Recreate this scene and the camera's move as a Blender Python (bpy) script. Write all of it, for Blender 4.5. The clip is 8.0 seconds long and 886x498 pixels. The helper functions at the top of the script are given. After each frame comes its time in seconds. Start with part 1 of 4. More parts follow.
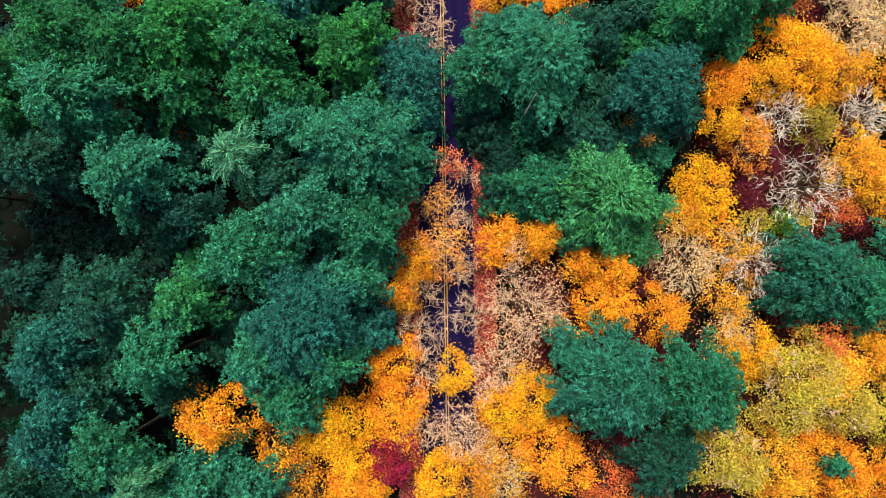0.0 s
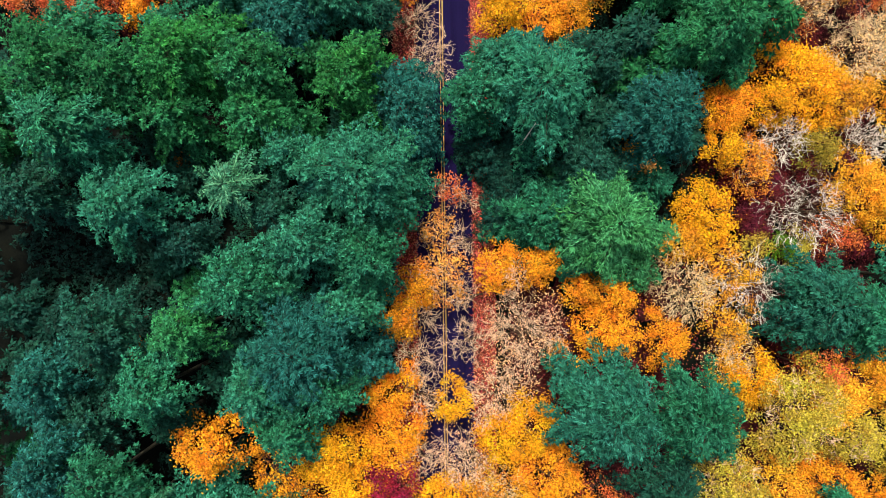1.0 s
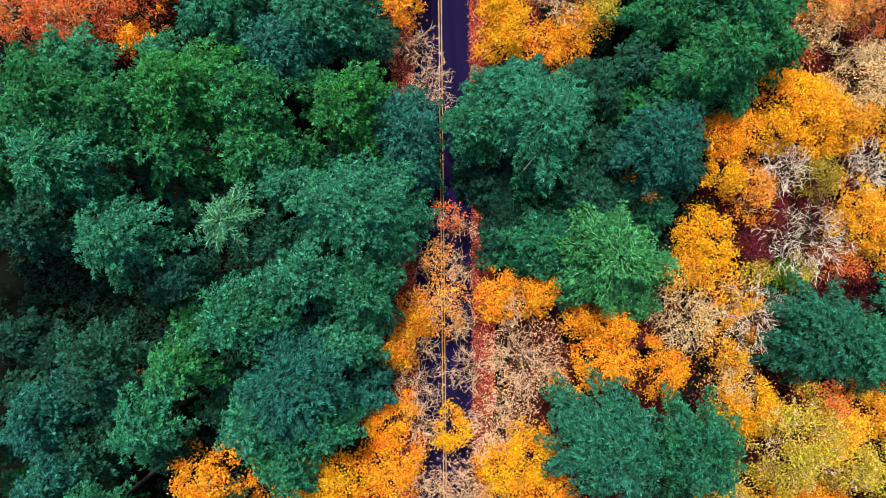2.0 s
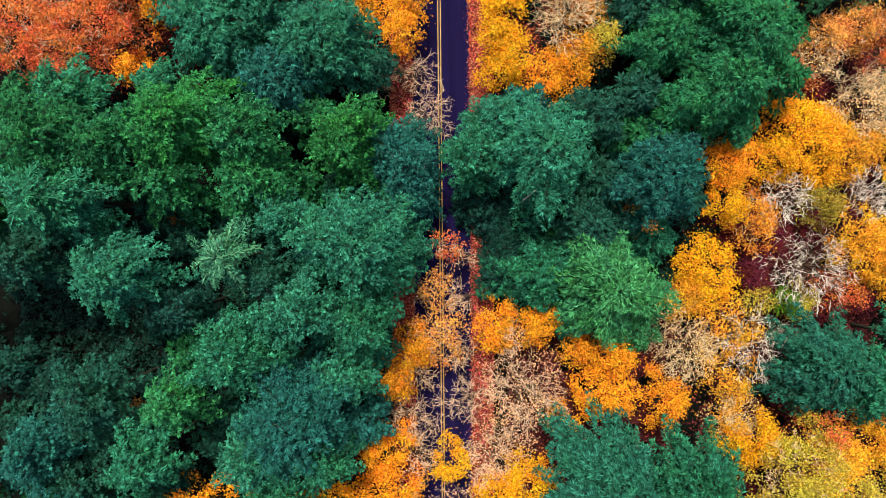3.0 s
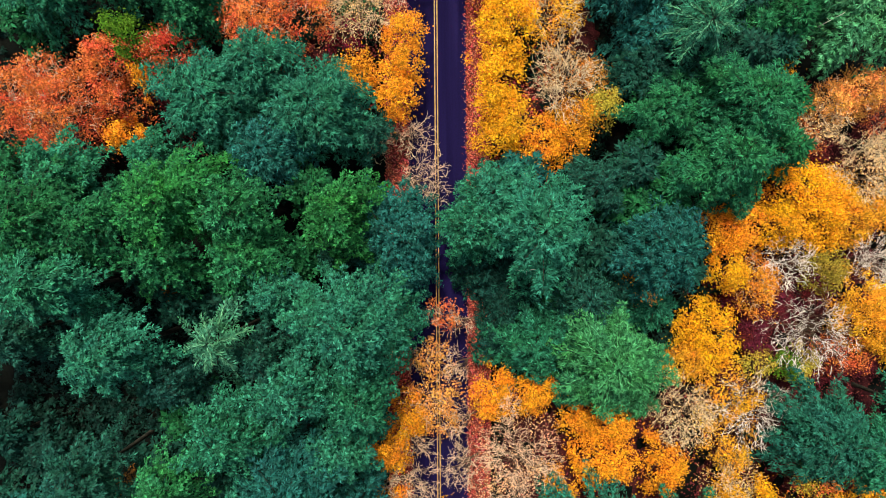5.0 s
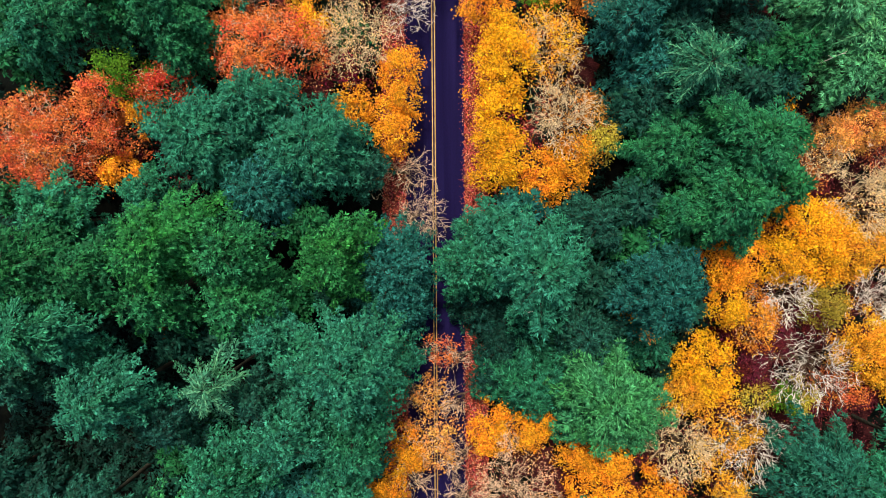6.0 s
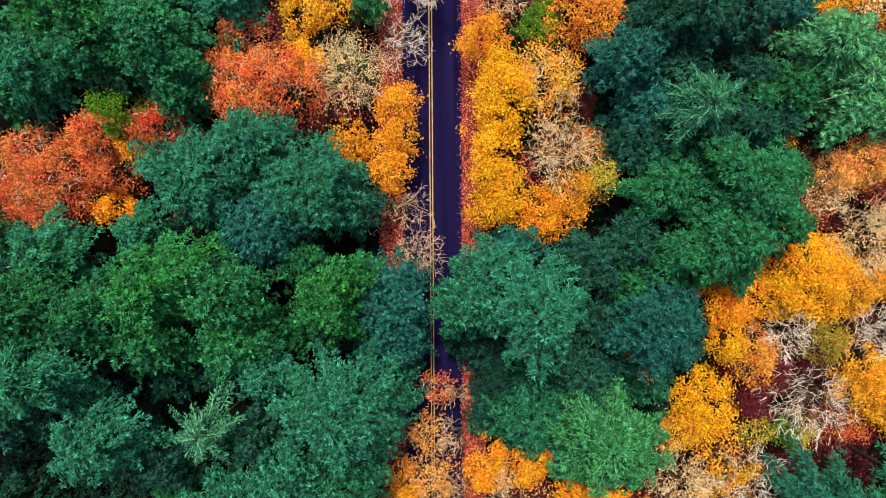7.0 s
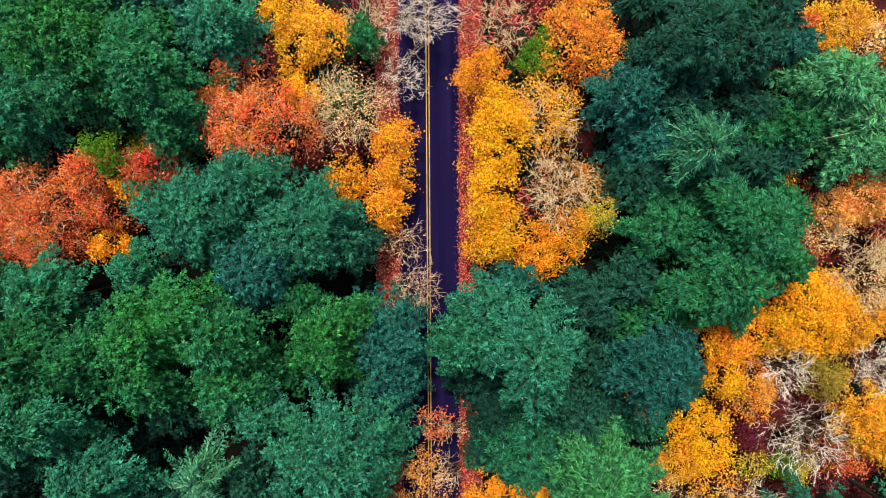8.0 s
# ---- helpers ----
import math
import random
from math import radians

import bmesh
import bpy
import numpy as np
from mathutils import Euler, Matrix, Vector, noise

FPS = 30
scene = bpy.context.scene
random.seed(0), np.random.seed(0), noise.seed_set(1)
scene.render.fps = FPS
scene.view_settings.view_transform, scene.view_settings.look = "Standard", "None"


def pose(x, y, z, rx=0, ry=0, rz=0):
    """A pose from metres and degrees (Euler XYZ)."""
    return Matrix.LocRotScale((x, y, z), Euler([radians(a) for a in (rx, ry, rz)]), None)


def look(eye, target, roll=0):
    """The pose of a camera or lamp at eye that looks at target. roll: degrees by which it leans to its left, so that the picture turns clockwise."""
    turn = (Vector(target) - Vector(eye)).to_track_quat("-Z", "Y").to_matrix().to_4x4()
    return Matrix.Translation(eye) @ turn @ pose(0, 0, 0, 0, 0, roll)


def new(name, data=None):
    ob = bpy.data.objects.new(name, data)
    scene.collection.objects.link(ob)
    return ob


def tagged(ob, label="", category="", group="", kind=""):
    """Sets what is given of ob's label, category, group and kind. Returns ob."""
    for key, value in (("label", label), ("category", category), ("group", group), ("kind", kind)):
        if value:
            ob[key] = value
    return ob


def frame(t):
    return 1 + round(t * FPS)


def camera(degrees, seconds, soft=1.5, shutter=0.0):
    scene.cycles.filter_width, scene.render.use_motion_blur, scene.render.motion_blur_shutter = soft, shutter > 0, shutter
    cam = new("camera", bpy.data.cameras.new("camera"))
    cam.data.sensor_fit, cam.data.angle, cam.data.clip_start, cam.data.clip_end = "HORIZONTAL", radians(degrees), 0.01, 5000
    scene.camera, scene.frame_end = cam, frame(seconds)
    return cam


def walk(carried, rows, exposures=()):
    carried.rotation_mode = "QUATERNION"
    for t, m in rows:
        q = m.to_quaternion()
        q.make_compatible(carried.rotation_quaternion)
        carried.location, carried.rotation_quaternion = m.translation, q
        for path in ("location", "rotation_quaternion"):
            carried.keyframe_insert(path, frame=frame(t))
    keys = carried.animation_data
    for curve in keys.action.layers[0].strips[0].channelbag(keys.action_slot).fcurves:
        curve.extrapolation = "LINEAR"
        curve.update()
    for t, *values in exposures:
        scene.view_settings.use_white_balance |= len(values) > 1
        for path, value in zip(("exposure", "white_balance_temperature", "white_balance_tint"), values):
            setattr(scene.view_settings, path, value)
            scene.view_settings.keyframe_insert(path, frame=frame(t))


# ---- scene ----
cam = camera(78.7, 8.0, soft=0.6)
METRES, EYE, TILT, LEAN, TURN = 33.0, 66.0, -90.0, 0.0, -0.8
ROWS = [
    (0.0, 0.0, 0.0, 0.0, 0.0, 0.0, -0.0),
    (0.5, 0.0031, 0.0062, 0.0504, 0.04, -0.18, -0.06),
    (1.0, 0.0073, 0.0122, 0.1021, 0.1, -0.39, -0.1),
    (1.5, 0.0094, 0.0196, 0.1604, 0.11, -0.65, -0.15),
    (3.0, 0.0194, 0.0413, 0.3288, 0.26, -1.26, -0.28),
    (3.5, 0.0226, 0.0493, 0.3935, 0.28, -1.51, -0.3),
    (4.0, 0.0265, 0.0572, 0.4553, 0.31, -1.76, -0.33),
    (4.5, 0.0295, 0.0657, 0.5185, 0.34, -1.99, -0.38),
    (6.0, 0.0458, 0.0919, 0.7197, 0.53, -2.79, -0.44),
    (6.5, 0.0516, 0.1014, 0.7884, 0.59, -3.08, -0.47),
    (7.0, 0.0568, 0.111, 0.8552, 0.63, -3.32, -0.49),
    (7.5, 0.0641, 0.121, 0.9267, 0.7, -3.61, -0.51),
    (8.0, 0.0689, 0.1308, 0.9888, 0.74, -3.87, -0.54),
]
walk(cam, [(t, pose(0, 0, EYE, TILT, LEAN, TURN) @ pose(METRES * x, METRES * y, METRES * z, 90 + pitch, roll, yaw)) for t, x, y, z, yaw, pitch, roll in ROWS],
     exposures=[(0.0, 0.15, 6850, 4), (8.0, -0.02, 6850, 4)])

# ---- light: thin overcast, a broad soft sun ahead of the flight ----
SUN_UP, SUN_ROUND = 59.0, -12.0        # degrees above the horizon, degrees clockwise from +y
world = bpy.data.worlds.new("overcast_sky")
scene.world = world
world.use_nodes = True
wn, wl = world.node_tree.nodes, world.node_tree.links
wn.clear()
sky = wn.new("ShaderNodeTexSky")
sky.sky_type, sky.sun_disc = "NISHITA", False
sky.sun_elevation, sky.sun_rotation = radians(SUN_UP), radians(SUN_ROUND)
sky.air_density, sky.dust_density, sky.ozone_density = 1.0, 5.0, 1.0
back = wn.new("ShaderNodeBackground")
back.inputs["Strength"].default_value = 0.16
wout = wn.new("ShaderNodeOutputWorld")
wl.new(sky.outputs[0], back.inputs["Color"])
wl.new(back.outputs[0], wout.inputs["Surface"])
sun = new("sun", bpy.data.lights.new("sun", "SUN"))
sun.data.energy, sun.data.angle, sun.data.color = 3.15, radians(5), (1.0, 0.95, 0.88)
away = Vector((math.sin(radians(SUN_ROUND)) * math.cos(radians(SUN_UP)), math.cos(radians(SUN_ROUND)) * math.cos(radians(SUN_UP)), math.sin(radians(SUN_UP))))
sun.matrix_world = look(away * 200, (0, 0, 0))


# ---- materials ----
def material(name):
    m = bpy.data.materials.new(name)
    m.use_nodes = True
    m.node_tree.nodes.clear()
    return m, m.node_tree.nodes, m.node_tree.links


def node(nodes, links, kind, inputs=None, **settings):
    n = nodes.new(kind)
    for k, v in settings.items():
        setattr(n, k, v)
    for k, v in (inputs or {}).items():
        if isinstance(v, bpy.types.NodeSocket):
            links.new(v, n.inputs[k])
        else:
            n.inputs[k].default_value = v
    return n


def foliage(name, hue_spread, value_spread, patch_scale, through_part, rough, colour=None, tufts=0.3, tuft_scale=3.0):
    """Leaves or needles: the colour of the crown, varied leaf by leaf and in soft patches."""
    m, n, l = material(name)
    info = node(n, l, "ShaderNodeObjectInfo")
    geo = node(n, l, "ShaderNodeNewGeometry")
    place = node(n, l, "ShaderNodeTexCoord")
    patch = node(n, l, "ShaderNodeTexNoise", {"Vector": place.outputs["Object"], "Scale": patch_scale, "Detail": 3.0})
    hue = node(n, l, "ShaderNodeMapRange", {"Value": patch.outputs["Fac"], "From Min": 0.3, "From Max": 0.7, "To Min": 0.5 - hue_spread, "To Max": 0.5 + hue_spread})
    val = node(n, l, "ShaderNodeMapRange", {"Value": geo.outputs["Random Per Island"], "To Min": 1 - value_spread, "To Max": 1 + value_spread})
    tree = node(n, l, "ShaderNodeMapRange", {"Value": info.outputs["Random"], "To Min": 0.88, "To Max": 1.12})
    tuft = node(n, l, "ShaderNodeTexNoise", {"Vector": place.outputs["Object"], "Scale": tuft_scale, "Detail": 2.0})
    tuft_value = node(n, l, "ShaderNodeMapRange", {"Value": tuft.outputs["Fac"], "From Min": 0.3, "From Max": 0.7, "To Min": 1 - tufts, "To Max": 1 + tufts})
    pair = node(n, l, "ShaderNodeMath", {0: val.outputs[0], 1: tuft_value.outputs[0]}, operation="MULTIPLY")
    both = node(n, l, "ShaderNodeMath", {0: pair.outputs[0], 1: tree.outputs[0]}, operation="MULTIPLY")
    base = node(n, l, "ShaderNodeRGB")
    if colour:
        base.outputs[0].default_value = (*colour, 1)
    hsv = node(n, l, "ShaderNodeHueSaturation", {"Hue": hue.outputs[0], "Value": both.outputs[0], "Color": base.outputs[0] if colour else info.outputs["Color"]})
    skin = node(n, l, "ShaderNodeBsdfPrincipled", {"Base Color": hsv.outputs[0], "Roughness": rough, "Specular IOR Level": 0.12})
    thin = node(n, l, "ShaderNodeBsdfTranslucent", {"Color": hsv.outputs[0]})
    mix = node(n, l, "ShaderNodeMixShader", {0: through_part, 1: skin.outputs[0], 2: thin.outputs[0]})
    node(n, l, "ShaderNodeOutputMaterial", {"Surface": mix.outputs[0]})
    return m


def rough_stuff(name, dark, light, scale, rough=0.9, bump=0.4, fine=8.0, third=None, sheen=0.2, stretch=(1, 1, 1)):
    """Bark, soil, asphalt: two scales of variation and fine relief."""
    m, n, l = material(name)
    place = node(n, l, "ShaderNodeTexCoord")
    drawn = node(n, l, "ShaderNodeMapping", {"Vector": place.outputs["Object"], "Scale": stretch})
    big = node(n, l, "ShaderNodeTexNoise", {"Vector": drawn.outputs[0], "Scale": scale, "Detail": 4.0})
    small = node(n, l, "ShaderNodeTexNoise", {"Vector": place.outputs["Object"], "Scale": scale * fine, "Detail": 5.0, "Roughness": 0.7})
    ramp = node(n, l, "ShaderNodeMapRange", {"Value": big.outputs["Fac"], "From Min": 0.35, "From Max": 0.65})
    mix = node(n, l, "ShaderNodeMix", {0: ramp.outputs[0], 6: (*dark, 1), 7: (*light, 1)}, data_type="RGBA")
    grain = node(n, l, "ShaderNodeMapRange", {"Value": small.outputs["Fac"], "From Min": 0.3, "From Max": 0.7, "To Min": 0.6, "To Max": 1.4})
    hsv = node(n, l, "ShaderNodeHueSaturation", {"Value": grain.outputs[0], "Color": mix.outputs[2]})
    out = hsv.outputs[0]
    if third:
        cells = node(n, l, "ShaderNodeTexVoronoi", {"Vector": place.outputs["Object"], "Scale": 5.0})
        spot = node(n, l, "ShaderNodeMapRange", {"Value": cells.outputs["Distance"], "From Min": 0.35, "From Max": 0.2})
        pick = node(n, l, "ShaderNodeMath", {0: spot.outputs[0], 1: small.outputs["Fac"]}, operation="MULTIPLY")
        out = node(n, l, "ShaderNodeMix", {0: pick.outputs[0], 6: hsv.outputs[0], 7: (*third, 1)}, data_type="RGBA").outputs[2]
    relief = node(n, l, "ShaderNodeBump", {"Height": small.outputs["Fac"], "Strength": bump, "Distance": 0.05})
    skin = node(n, l, "ShaderNodeBsdfPrincipled", {"Base Color": out, "Roughness": rough, "Specular IOR Level": sheen, "Normal": relief.outputs[0]})
    node(n, l, "ShaderNodeOutputMaterial", {"Surface": skin.outputs[0]})
    return m


def plain(name, colour, rough, metal=0.0, coat=0.0):
    m, n, l = material(name)
    place = node(n, l, "ShaderNodeTexCoord")
    dust = node(n, l, "ShaderNodeTexNoise", {"Vector": place.outputs["Object"], "Scale": 6.0, "Detail": 5.0})
    value = node(n, l, "ShaderNodeMapRange", {"Value": dust.outputs["Fac"], "To Min": 0.88, "To Max": 1.12})
    hsv = node(n, l, "ShaderNodeHueSaturation", {"Value": value.outputs[0], "Color": (*colour, 1)})
    skin = node(n, l, "ShaderNodeBsdfPrincipled", {"Base Color": hsv.outputs[0], "Roughness": rough, "Metallic": metal, "Coat Weight": coat})
    node(n, l, "ShaderNodeOutputMaterial", {"Surface": skin.outputs[0]})
    return m


NEEDLES = foliage("conifer_needles", 0.016, 0.52, 0.35, 0.12, 0.7, tufts=0.55, tuft_scale=1.9)
LEAVES = foliage("autumn_leaves", 0.024, 0.56, 0.5, 0.26, 0.6, tufts=0.42, tuft_scale=2.4)
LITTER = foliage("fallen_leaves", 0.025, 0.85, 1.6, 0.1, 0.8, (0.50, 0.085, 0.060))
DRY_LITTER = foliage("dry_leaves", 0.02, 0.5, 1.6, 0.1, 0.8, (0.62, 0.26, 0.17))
# much the same red as LITTER, at about two fifths of its value
FLOOR_LITTER = foliage("dark_red_leaves", 0.025, 0.85, 1.2, 0.1, 0.8, (0.20, 0.036, 0.034))
BARK = rough_stuff("conifer_bark", (0.025, 0.024, 0.018), (0.06, 0.055, 0.04), 2.0)
PALE_BARK = rough_stuff("pale_twig_bark", (0.82, 0.53, 0.34), (0.96, 0.71, 0.50), 1.2)
TAN_BARK = rough_stuff("tan_twig_bark", (0.78, 0.56, 0.31), (0.95, 0.75, 0.47), 1.2)
GREY_BARK = rough_stuff("grey_twig_bark", (0.82, 0.69, 0.58), (0.96, 0.87, 0.77), 1.2)
BROWN_BARK = rough_stuff("brown_bark", (0.08, 0.05, 0.03), (0.17, 0.11, 0.07), 2.0)
# near-black: the shade under the crowns is put into the soil colour
FLOOR = rough_stuff("shade_dark_floor", (0.003, 0.0045, 0.004), (0.006, 0.007, 0.005), 0.35, fine=9.0, third=(0.009, 0.009, 0.005), sheen=0.05)
VERGE = rough_stuff("leaf_strewn_verge", (0.065, 0.016, 0.014), (0.20, 0.038, 0.032), 0.8, fine=7.0, third=(0.36, 0.08, 0.055), sheen=0.05)
LEAF_CARPET = rough_stuff("dark_maroon_leaves", (0.022, 0.006, 0.007), (0.070, 0.015, 0.016), 0.9, fine=6.0, third=(0.14, 0.035, 0.03), sheen=0.05)
# dark blue-violet, with slightly lighter streaks drawn out along the road
ASPHALT = rough_stuff("streaked_blue_black_asphalt", (0.0060, 0.0034, 0.032), (0.0125, 0.0082, 0.054), 0.9, rough=0.85, bump=0.15, fine=18.0, sheen=0.06, stretch=(1, 0.035, 1))
YELLOW = rough_stuff("worn_yellow_paint", (0.45, 0.26, 0.06), (0.66, 0.42, 0.13), 1.5, rough=0.7, bump=0.1)
WHITE_CAR = plain("white_car_paint", (0.80, 0.79, 0.77), 0.3, coat=0.5)
DARK_GLASS = plain("dark_car_glass", (0.015, 0.017, 0.02), 0.08)
RUBBER = plain("tyre_rubber", (0.02, 0.02, 0.02), 0.85)
RIM = plain("alloy_rim", (0.55, 0.55, 0.57), 0.35, metal=0.9)
RED_LAMP = plain("red_lamp_glass", (0.4, 0.02, 0.02), 0.2)
CLEAR_LAMP = plain("clear_lamp_glass", (0.7, 0.72, 0.75), 0.15)


# ---- geometry helpers ----
class Mesh:
    """Collects loose pieces as arrays and makes one mesh of them."""

    def __init__(self):
        self.verts, self.faces, self.count = [], [], 0

    def add(self, verts, faces):
        self.verts.append(np.asarray(verts, dtype=np.float32).reshape(-1, 3))
        self.faces.append(np.asarray(faces, dtype=np.int32).reshape(-1, 4) + self.count)
        self.count += len(self.verts[-1])

    def kites(self, at, along, side, length, width):
        """Leaf-shaped pieces with four corners: at, pointing along, spread to the side."""
        a = np.asarray(at)
        length, width = np.reshape(length, (-1, 1)), np.reshape(width, (-1, 1))
        mid = a + along * length * 0.45
        v = np.stack((a, mid - side * width * 0.5, a + along * length, mid + side * width * 0.5), axis=1)
        self.add(v, np.arange(len(a) * 4).reshape(-1, 4))

    def tube(self, path, r0, r1, sides=4):
        """A tapered stem along a list of points."""
        p = np.asarray(path, dtype=np.float64)
        n = len(p)
        d = np.gradient(p, axis=0)
        d /= np.linalg.norm(d, axis=1, keepdims=True) + 1e-9
        up = np.where(np.abs(d[:, 2:3]) > 0.9, [[1.0, 0, 0]], [[0, 0, 1.0]])
        e1 = np.cross(d, up)
        e1 /= np.linalg.norm(e1, axis=1, keepdims=True) + 1e-9
        e2 = np.cross(d, e1)
        a = np.arange(sides) * 2 * np.pi / sides
        r = np.linspace(r0, r1, n)[:, None, None]
        ring = p[:, None] + r * (np.cos(a)[None, :, None] * e1[:, None] + np.sin(a)[None, :, None] * e2[:, None])
        i, j = np.meshgrid(np.arange(n - 1), np.arange(sides), indexing="ij")
        k = (j + 1) % sides
        self.add(ring, np.stack((i * sides + j, i * sides + k, (i + 1) * sides + k, (i + 1) * sides + j), axis=-1))

    def twigs(self, paths, r0, r1):
        """Many three-sided twigs at once: paths is an array of twigs by points by 3."""
        p = np.asarray(paths, dtype=np.float64)
        k, n, _ = p.shape
        d = unit(np.gradient(p, axis=1))
        e1 = unit(np.cross(d, np.array((0.13, 0.21, 0.97))))
        e2 = np.cross(d, e1)
        a = np.arange(3) * 2 * np.pi / 3
        r = (np.reshape(r0, (-1, 1)) * np.linspace(1, 0, n) + np.reshape(r1, (-1, 1)) * np.linspace(0, 1, n))[:, :, None, None]
        ring = p[:, :, None] + r * (np.cos(a)[:, None] * e1[:, :, None] + np.sin(a)[:, None] * e2[:, :, None])
        t, i, j = np.meshgrid(np.arange(k), np.arange(n - 1), np.arange(3), indexing="ij")
        q = (j + 1) % 3
        row = (t * n + i) * 3
        self.add(ring, np.stack((row + j, row + q, row + 3 + q, row + 3 + j), axis=-1))

    def object(self, name, mat, parent=None, smooth=False):
        me = bpy.data.meshes.new(name)
        v, f = np.concatenate(self.verts), np.concatenate(self.faces)
        me.vertices.add(len(v))
        me.vertices.foreach_set("co", v.ravel())
        me.loops.add(f.size)
        me.loops.foreach_set("vertex_index", f.ravel())
        me.polygons.add(len(f))
        me.polygons.foreach_set("loop_start", np.arange(len(f), dtype=np.int32) * 4)
        me.update(calc_edges=True)
        me.validate()
        if smooth:
            me.shade_smooth()
        me.materials.append(mat)
        ob = new(name, me)
        ob.parent = parent
        return ob


def unit(v):
    return v / (np.linalg.norm(v, axis=-1, keepdims=True) + 1e-9)


def part(name, bm, mat, parent, label=""):
    me = bpy.data.meshes.new(name)
    bm.normal_update()
    bm.to_mesh(me)
    bm.free()
    me.materials.append(mat)
    ob = new(name, me)
    ob.parent = parent
    return tagged(ob, label) if label else ob


def ground_z(x, y):
    """The forest floor: level beside the road, falling away to the east, with small humps."""
    fall = -4.2 * np.clip((x - 10) / 36, 0, 1) ** 1.3
    off = np.clip((np.abs(x) - 6.5) / 4, 0, 1)
    return fall - 0.05 + off * 0.22 * (np.sin(x * 0.37 + 1) * np.cos(y * 0.31) + 0.5 * np.sin(x * 0.9 + y * 0.7))


def dice(x, y):
    """Random numbers of its own for each place."""
    return np.random.default_rng(int(abs(x * 10 + 700)) * 1000 + int(abs(y * 10 + 400)))


def thing(name, x, y, z, label, category, group):
    ob = new(name)
    ob.empty_display_size = 0.3
    ob.location = (x, y, z)
    return tagged(ob, label, category, group)


# ---- ground, road, verges ----
far = np.array([-4000.0, -2000, -900, -400, -200, -120])
line_x = np.concatenate((far, np.arange(-80, 81, 2.0), -far[::-1]))
line_y = np.concatenate((far, np.arange(-80, 121, 2.0), -far[::-1] + 20))
gx, gy = np.meshgrid(line_x, line_y, indexing="ij")
soil = Mesh()
nx, ny = gx.shape
i, j = np.meshgrid(np.arange(nx - 1), np.arange(ny - 1), indexing="ij")
soil.add(np.stack((gx, gy, ground_z(gx, gy)), axis=-1), np.stack((i * ny + j, (i + 1) * ny + j, (i + 1) * ny + j + 1, i * ny + j + 1), axis=-1))
tagged(soil.object("ground", FLOOR, smooth=True), "forest floor of soil, coloured near-black for the shade under the trees", "ground", kind="structure")


def slab(name, x0, x1, z0, z1, mat, y0=-900.0, y1=900.0, crown=0.0):
    """A long strip beside or on the road, with thickness, thickest in the middle."""
    g = Mesh()
    xs, ys = np.linspace(x0, x1, 9), np.linspace(y0, y1, 120)
    a, b = np.meshgrid(xs, ys, indexing="ij")
    t = (a - (x0 + x1) / 2) / ((x1 - x0) / 2)
    top = np.stack((a, b, z1 + crown * (1 - t * t)), axis=-1)
    n, m = a.shape
    i, j = np.meshgrid(np.arange(n - 1), np.arange(m - 1), indexing="ij")
    g.add(top, np.stack((i * m + j, (i + 1) * m + j, (i + 1) * m + j + 1, i * m + j + 1), axis=-1))
    for s in (0, -1):
        low = top[s].copy()
        low[:, 2] = z0
        k = np.arange(m - 1)
        g.add(np.concatenate((top[s], low)), np.stack((k, k + 1, m + k + 1, m + k), axis=-1))
    return g.object(name, mat, smooth=False)


def leaf_carpet(x0, x1, y0, y1):
    """A thin ragged-edged carpet of dark maroon leaves that follows the ground."""
    g = Mesh()
    a, b = np.meshgrid(np.arange(x0, x1, 1.0), np.arange(y0, y1, 1.0), indexing="ij")
    n, m = a.shape
    edge = np.minimum(np.minimum(a - x0, x1 - a), np.minimum(b - y0, y1 - b))
    z = ground_z(a, b) + 0.03 - 0.25 * np.clip(1.5 - edge, 0, 1.5) * (0.6 + 0.4 * np.sin(a * 1.7 + b * 2.3))
    i, j = np.meshgrid(np.arange(n - 1), np.arange(m - 1), indexing="ij")
    g.add(np.stack((a, b, z), axis=-1), np.stack((i * m + j, (i + 1) * m + j, (i + 1) * m + j + 1, i * m + j + 1), axis=-1))
    return tagged(g.object("leaf_litter", LEAF_CARPET, smooth=True), "carpet of dark maroon leaves on the forest floor", "leaf litter", kind="stuff")


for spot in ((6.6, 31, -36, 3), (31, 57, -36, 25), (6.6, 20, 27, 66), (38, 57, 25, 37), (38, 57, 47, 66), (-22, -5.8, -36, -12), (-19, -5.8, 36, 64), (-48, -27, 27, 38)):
    leaf_carpet(*spot)

ROAD_L, ROAD_R, LINE_X = -3.02, 3.80, 0.27
tagged(slab("road", ROAD_L, ROAD_R, -0.2, 0.0, ASPHALT, crown=0.06), "narrow two-lane road of dark blue-black asphalt", "road", kind="structure")
for name, x0, x1 in (("verge", ROAD_R, 6.4), ("verge", -5.6, ROAD_L)):
    tagged(slab(name, x0, x1, -0.3, -0.02, VERGE), "road verge covered with fallen crimson leaves", "verge", kind="structure")
for x in (LINE_X - 0.15, LINE_X + 0.15):
    tagged(slab("road_line", x - 0.06, x + 0.06, 0.03, 0.066, YELLOW), "solid yellow centre line of worn paint", "road marking", "double centre line", "structure")


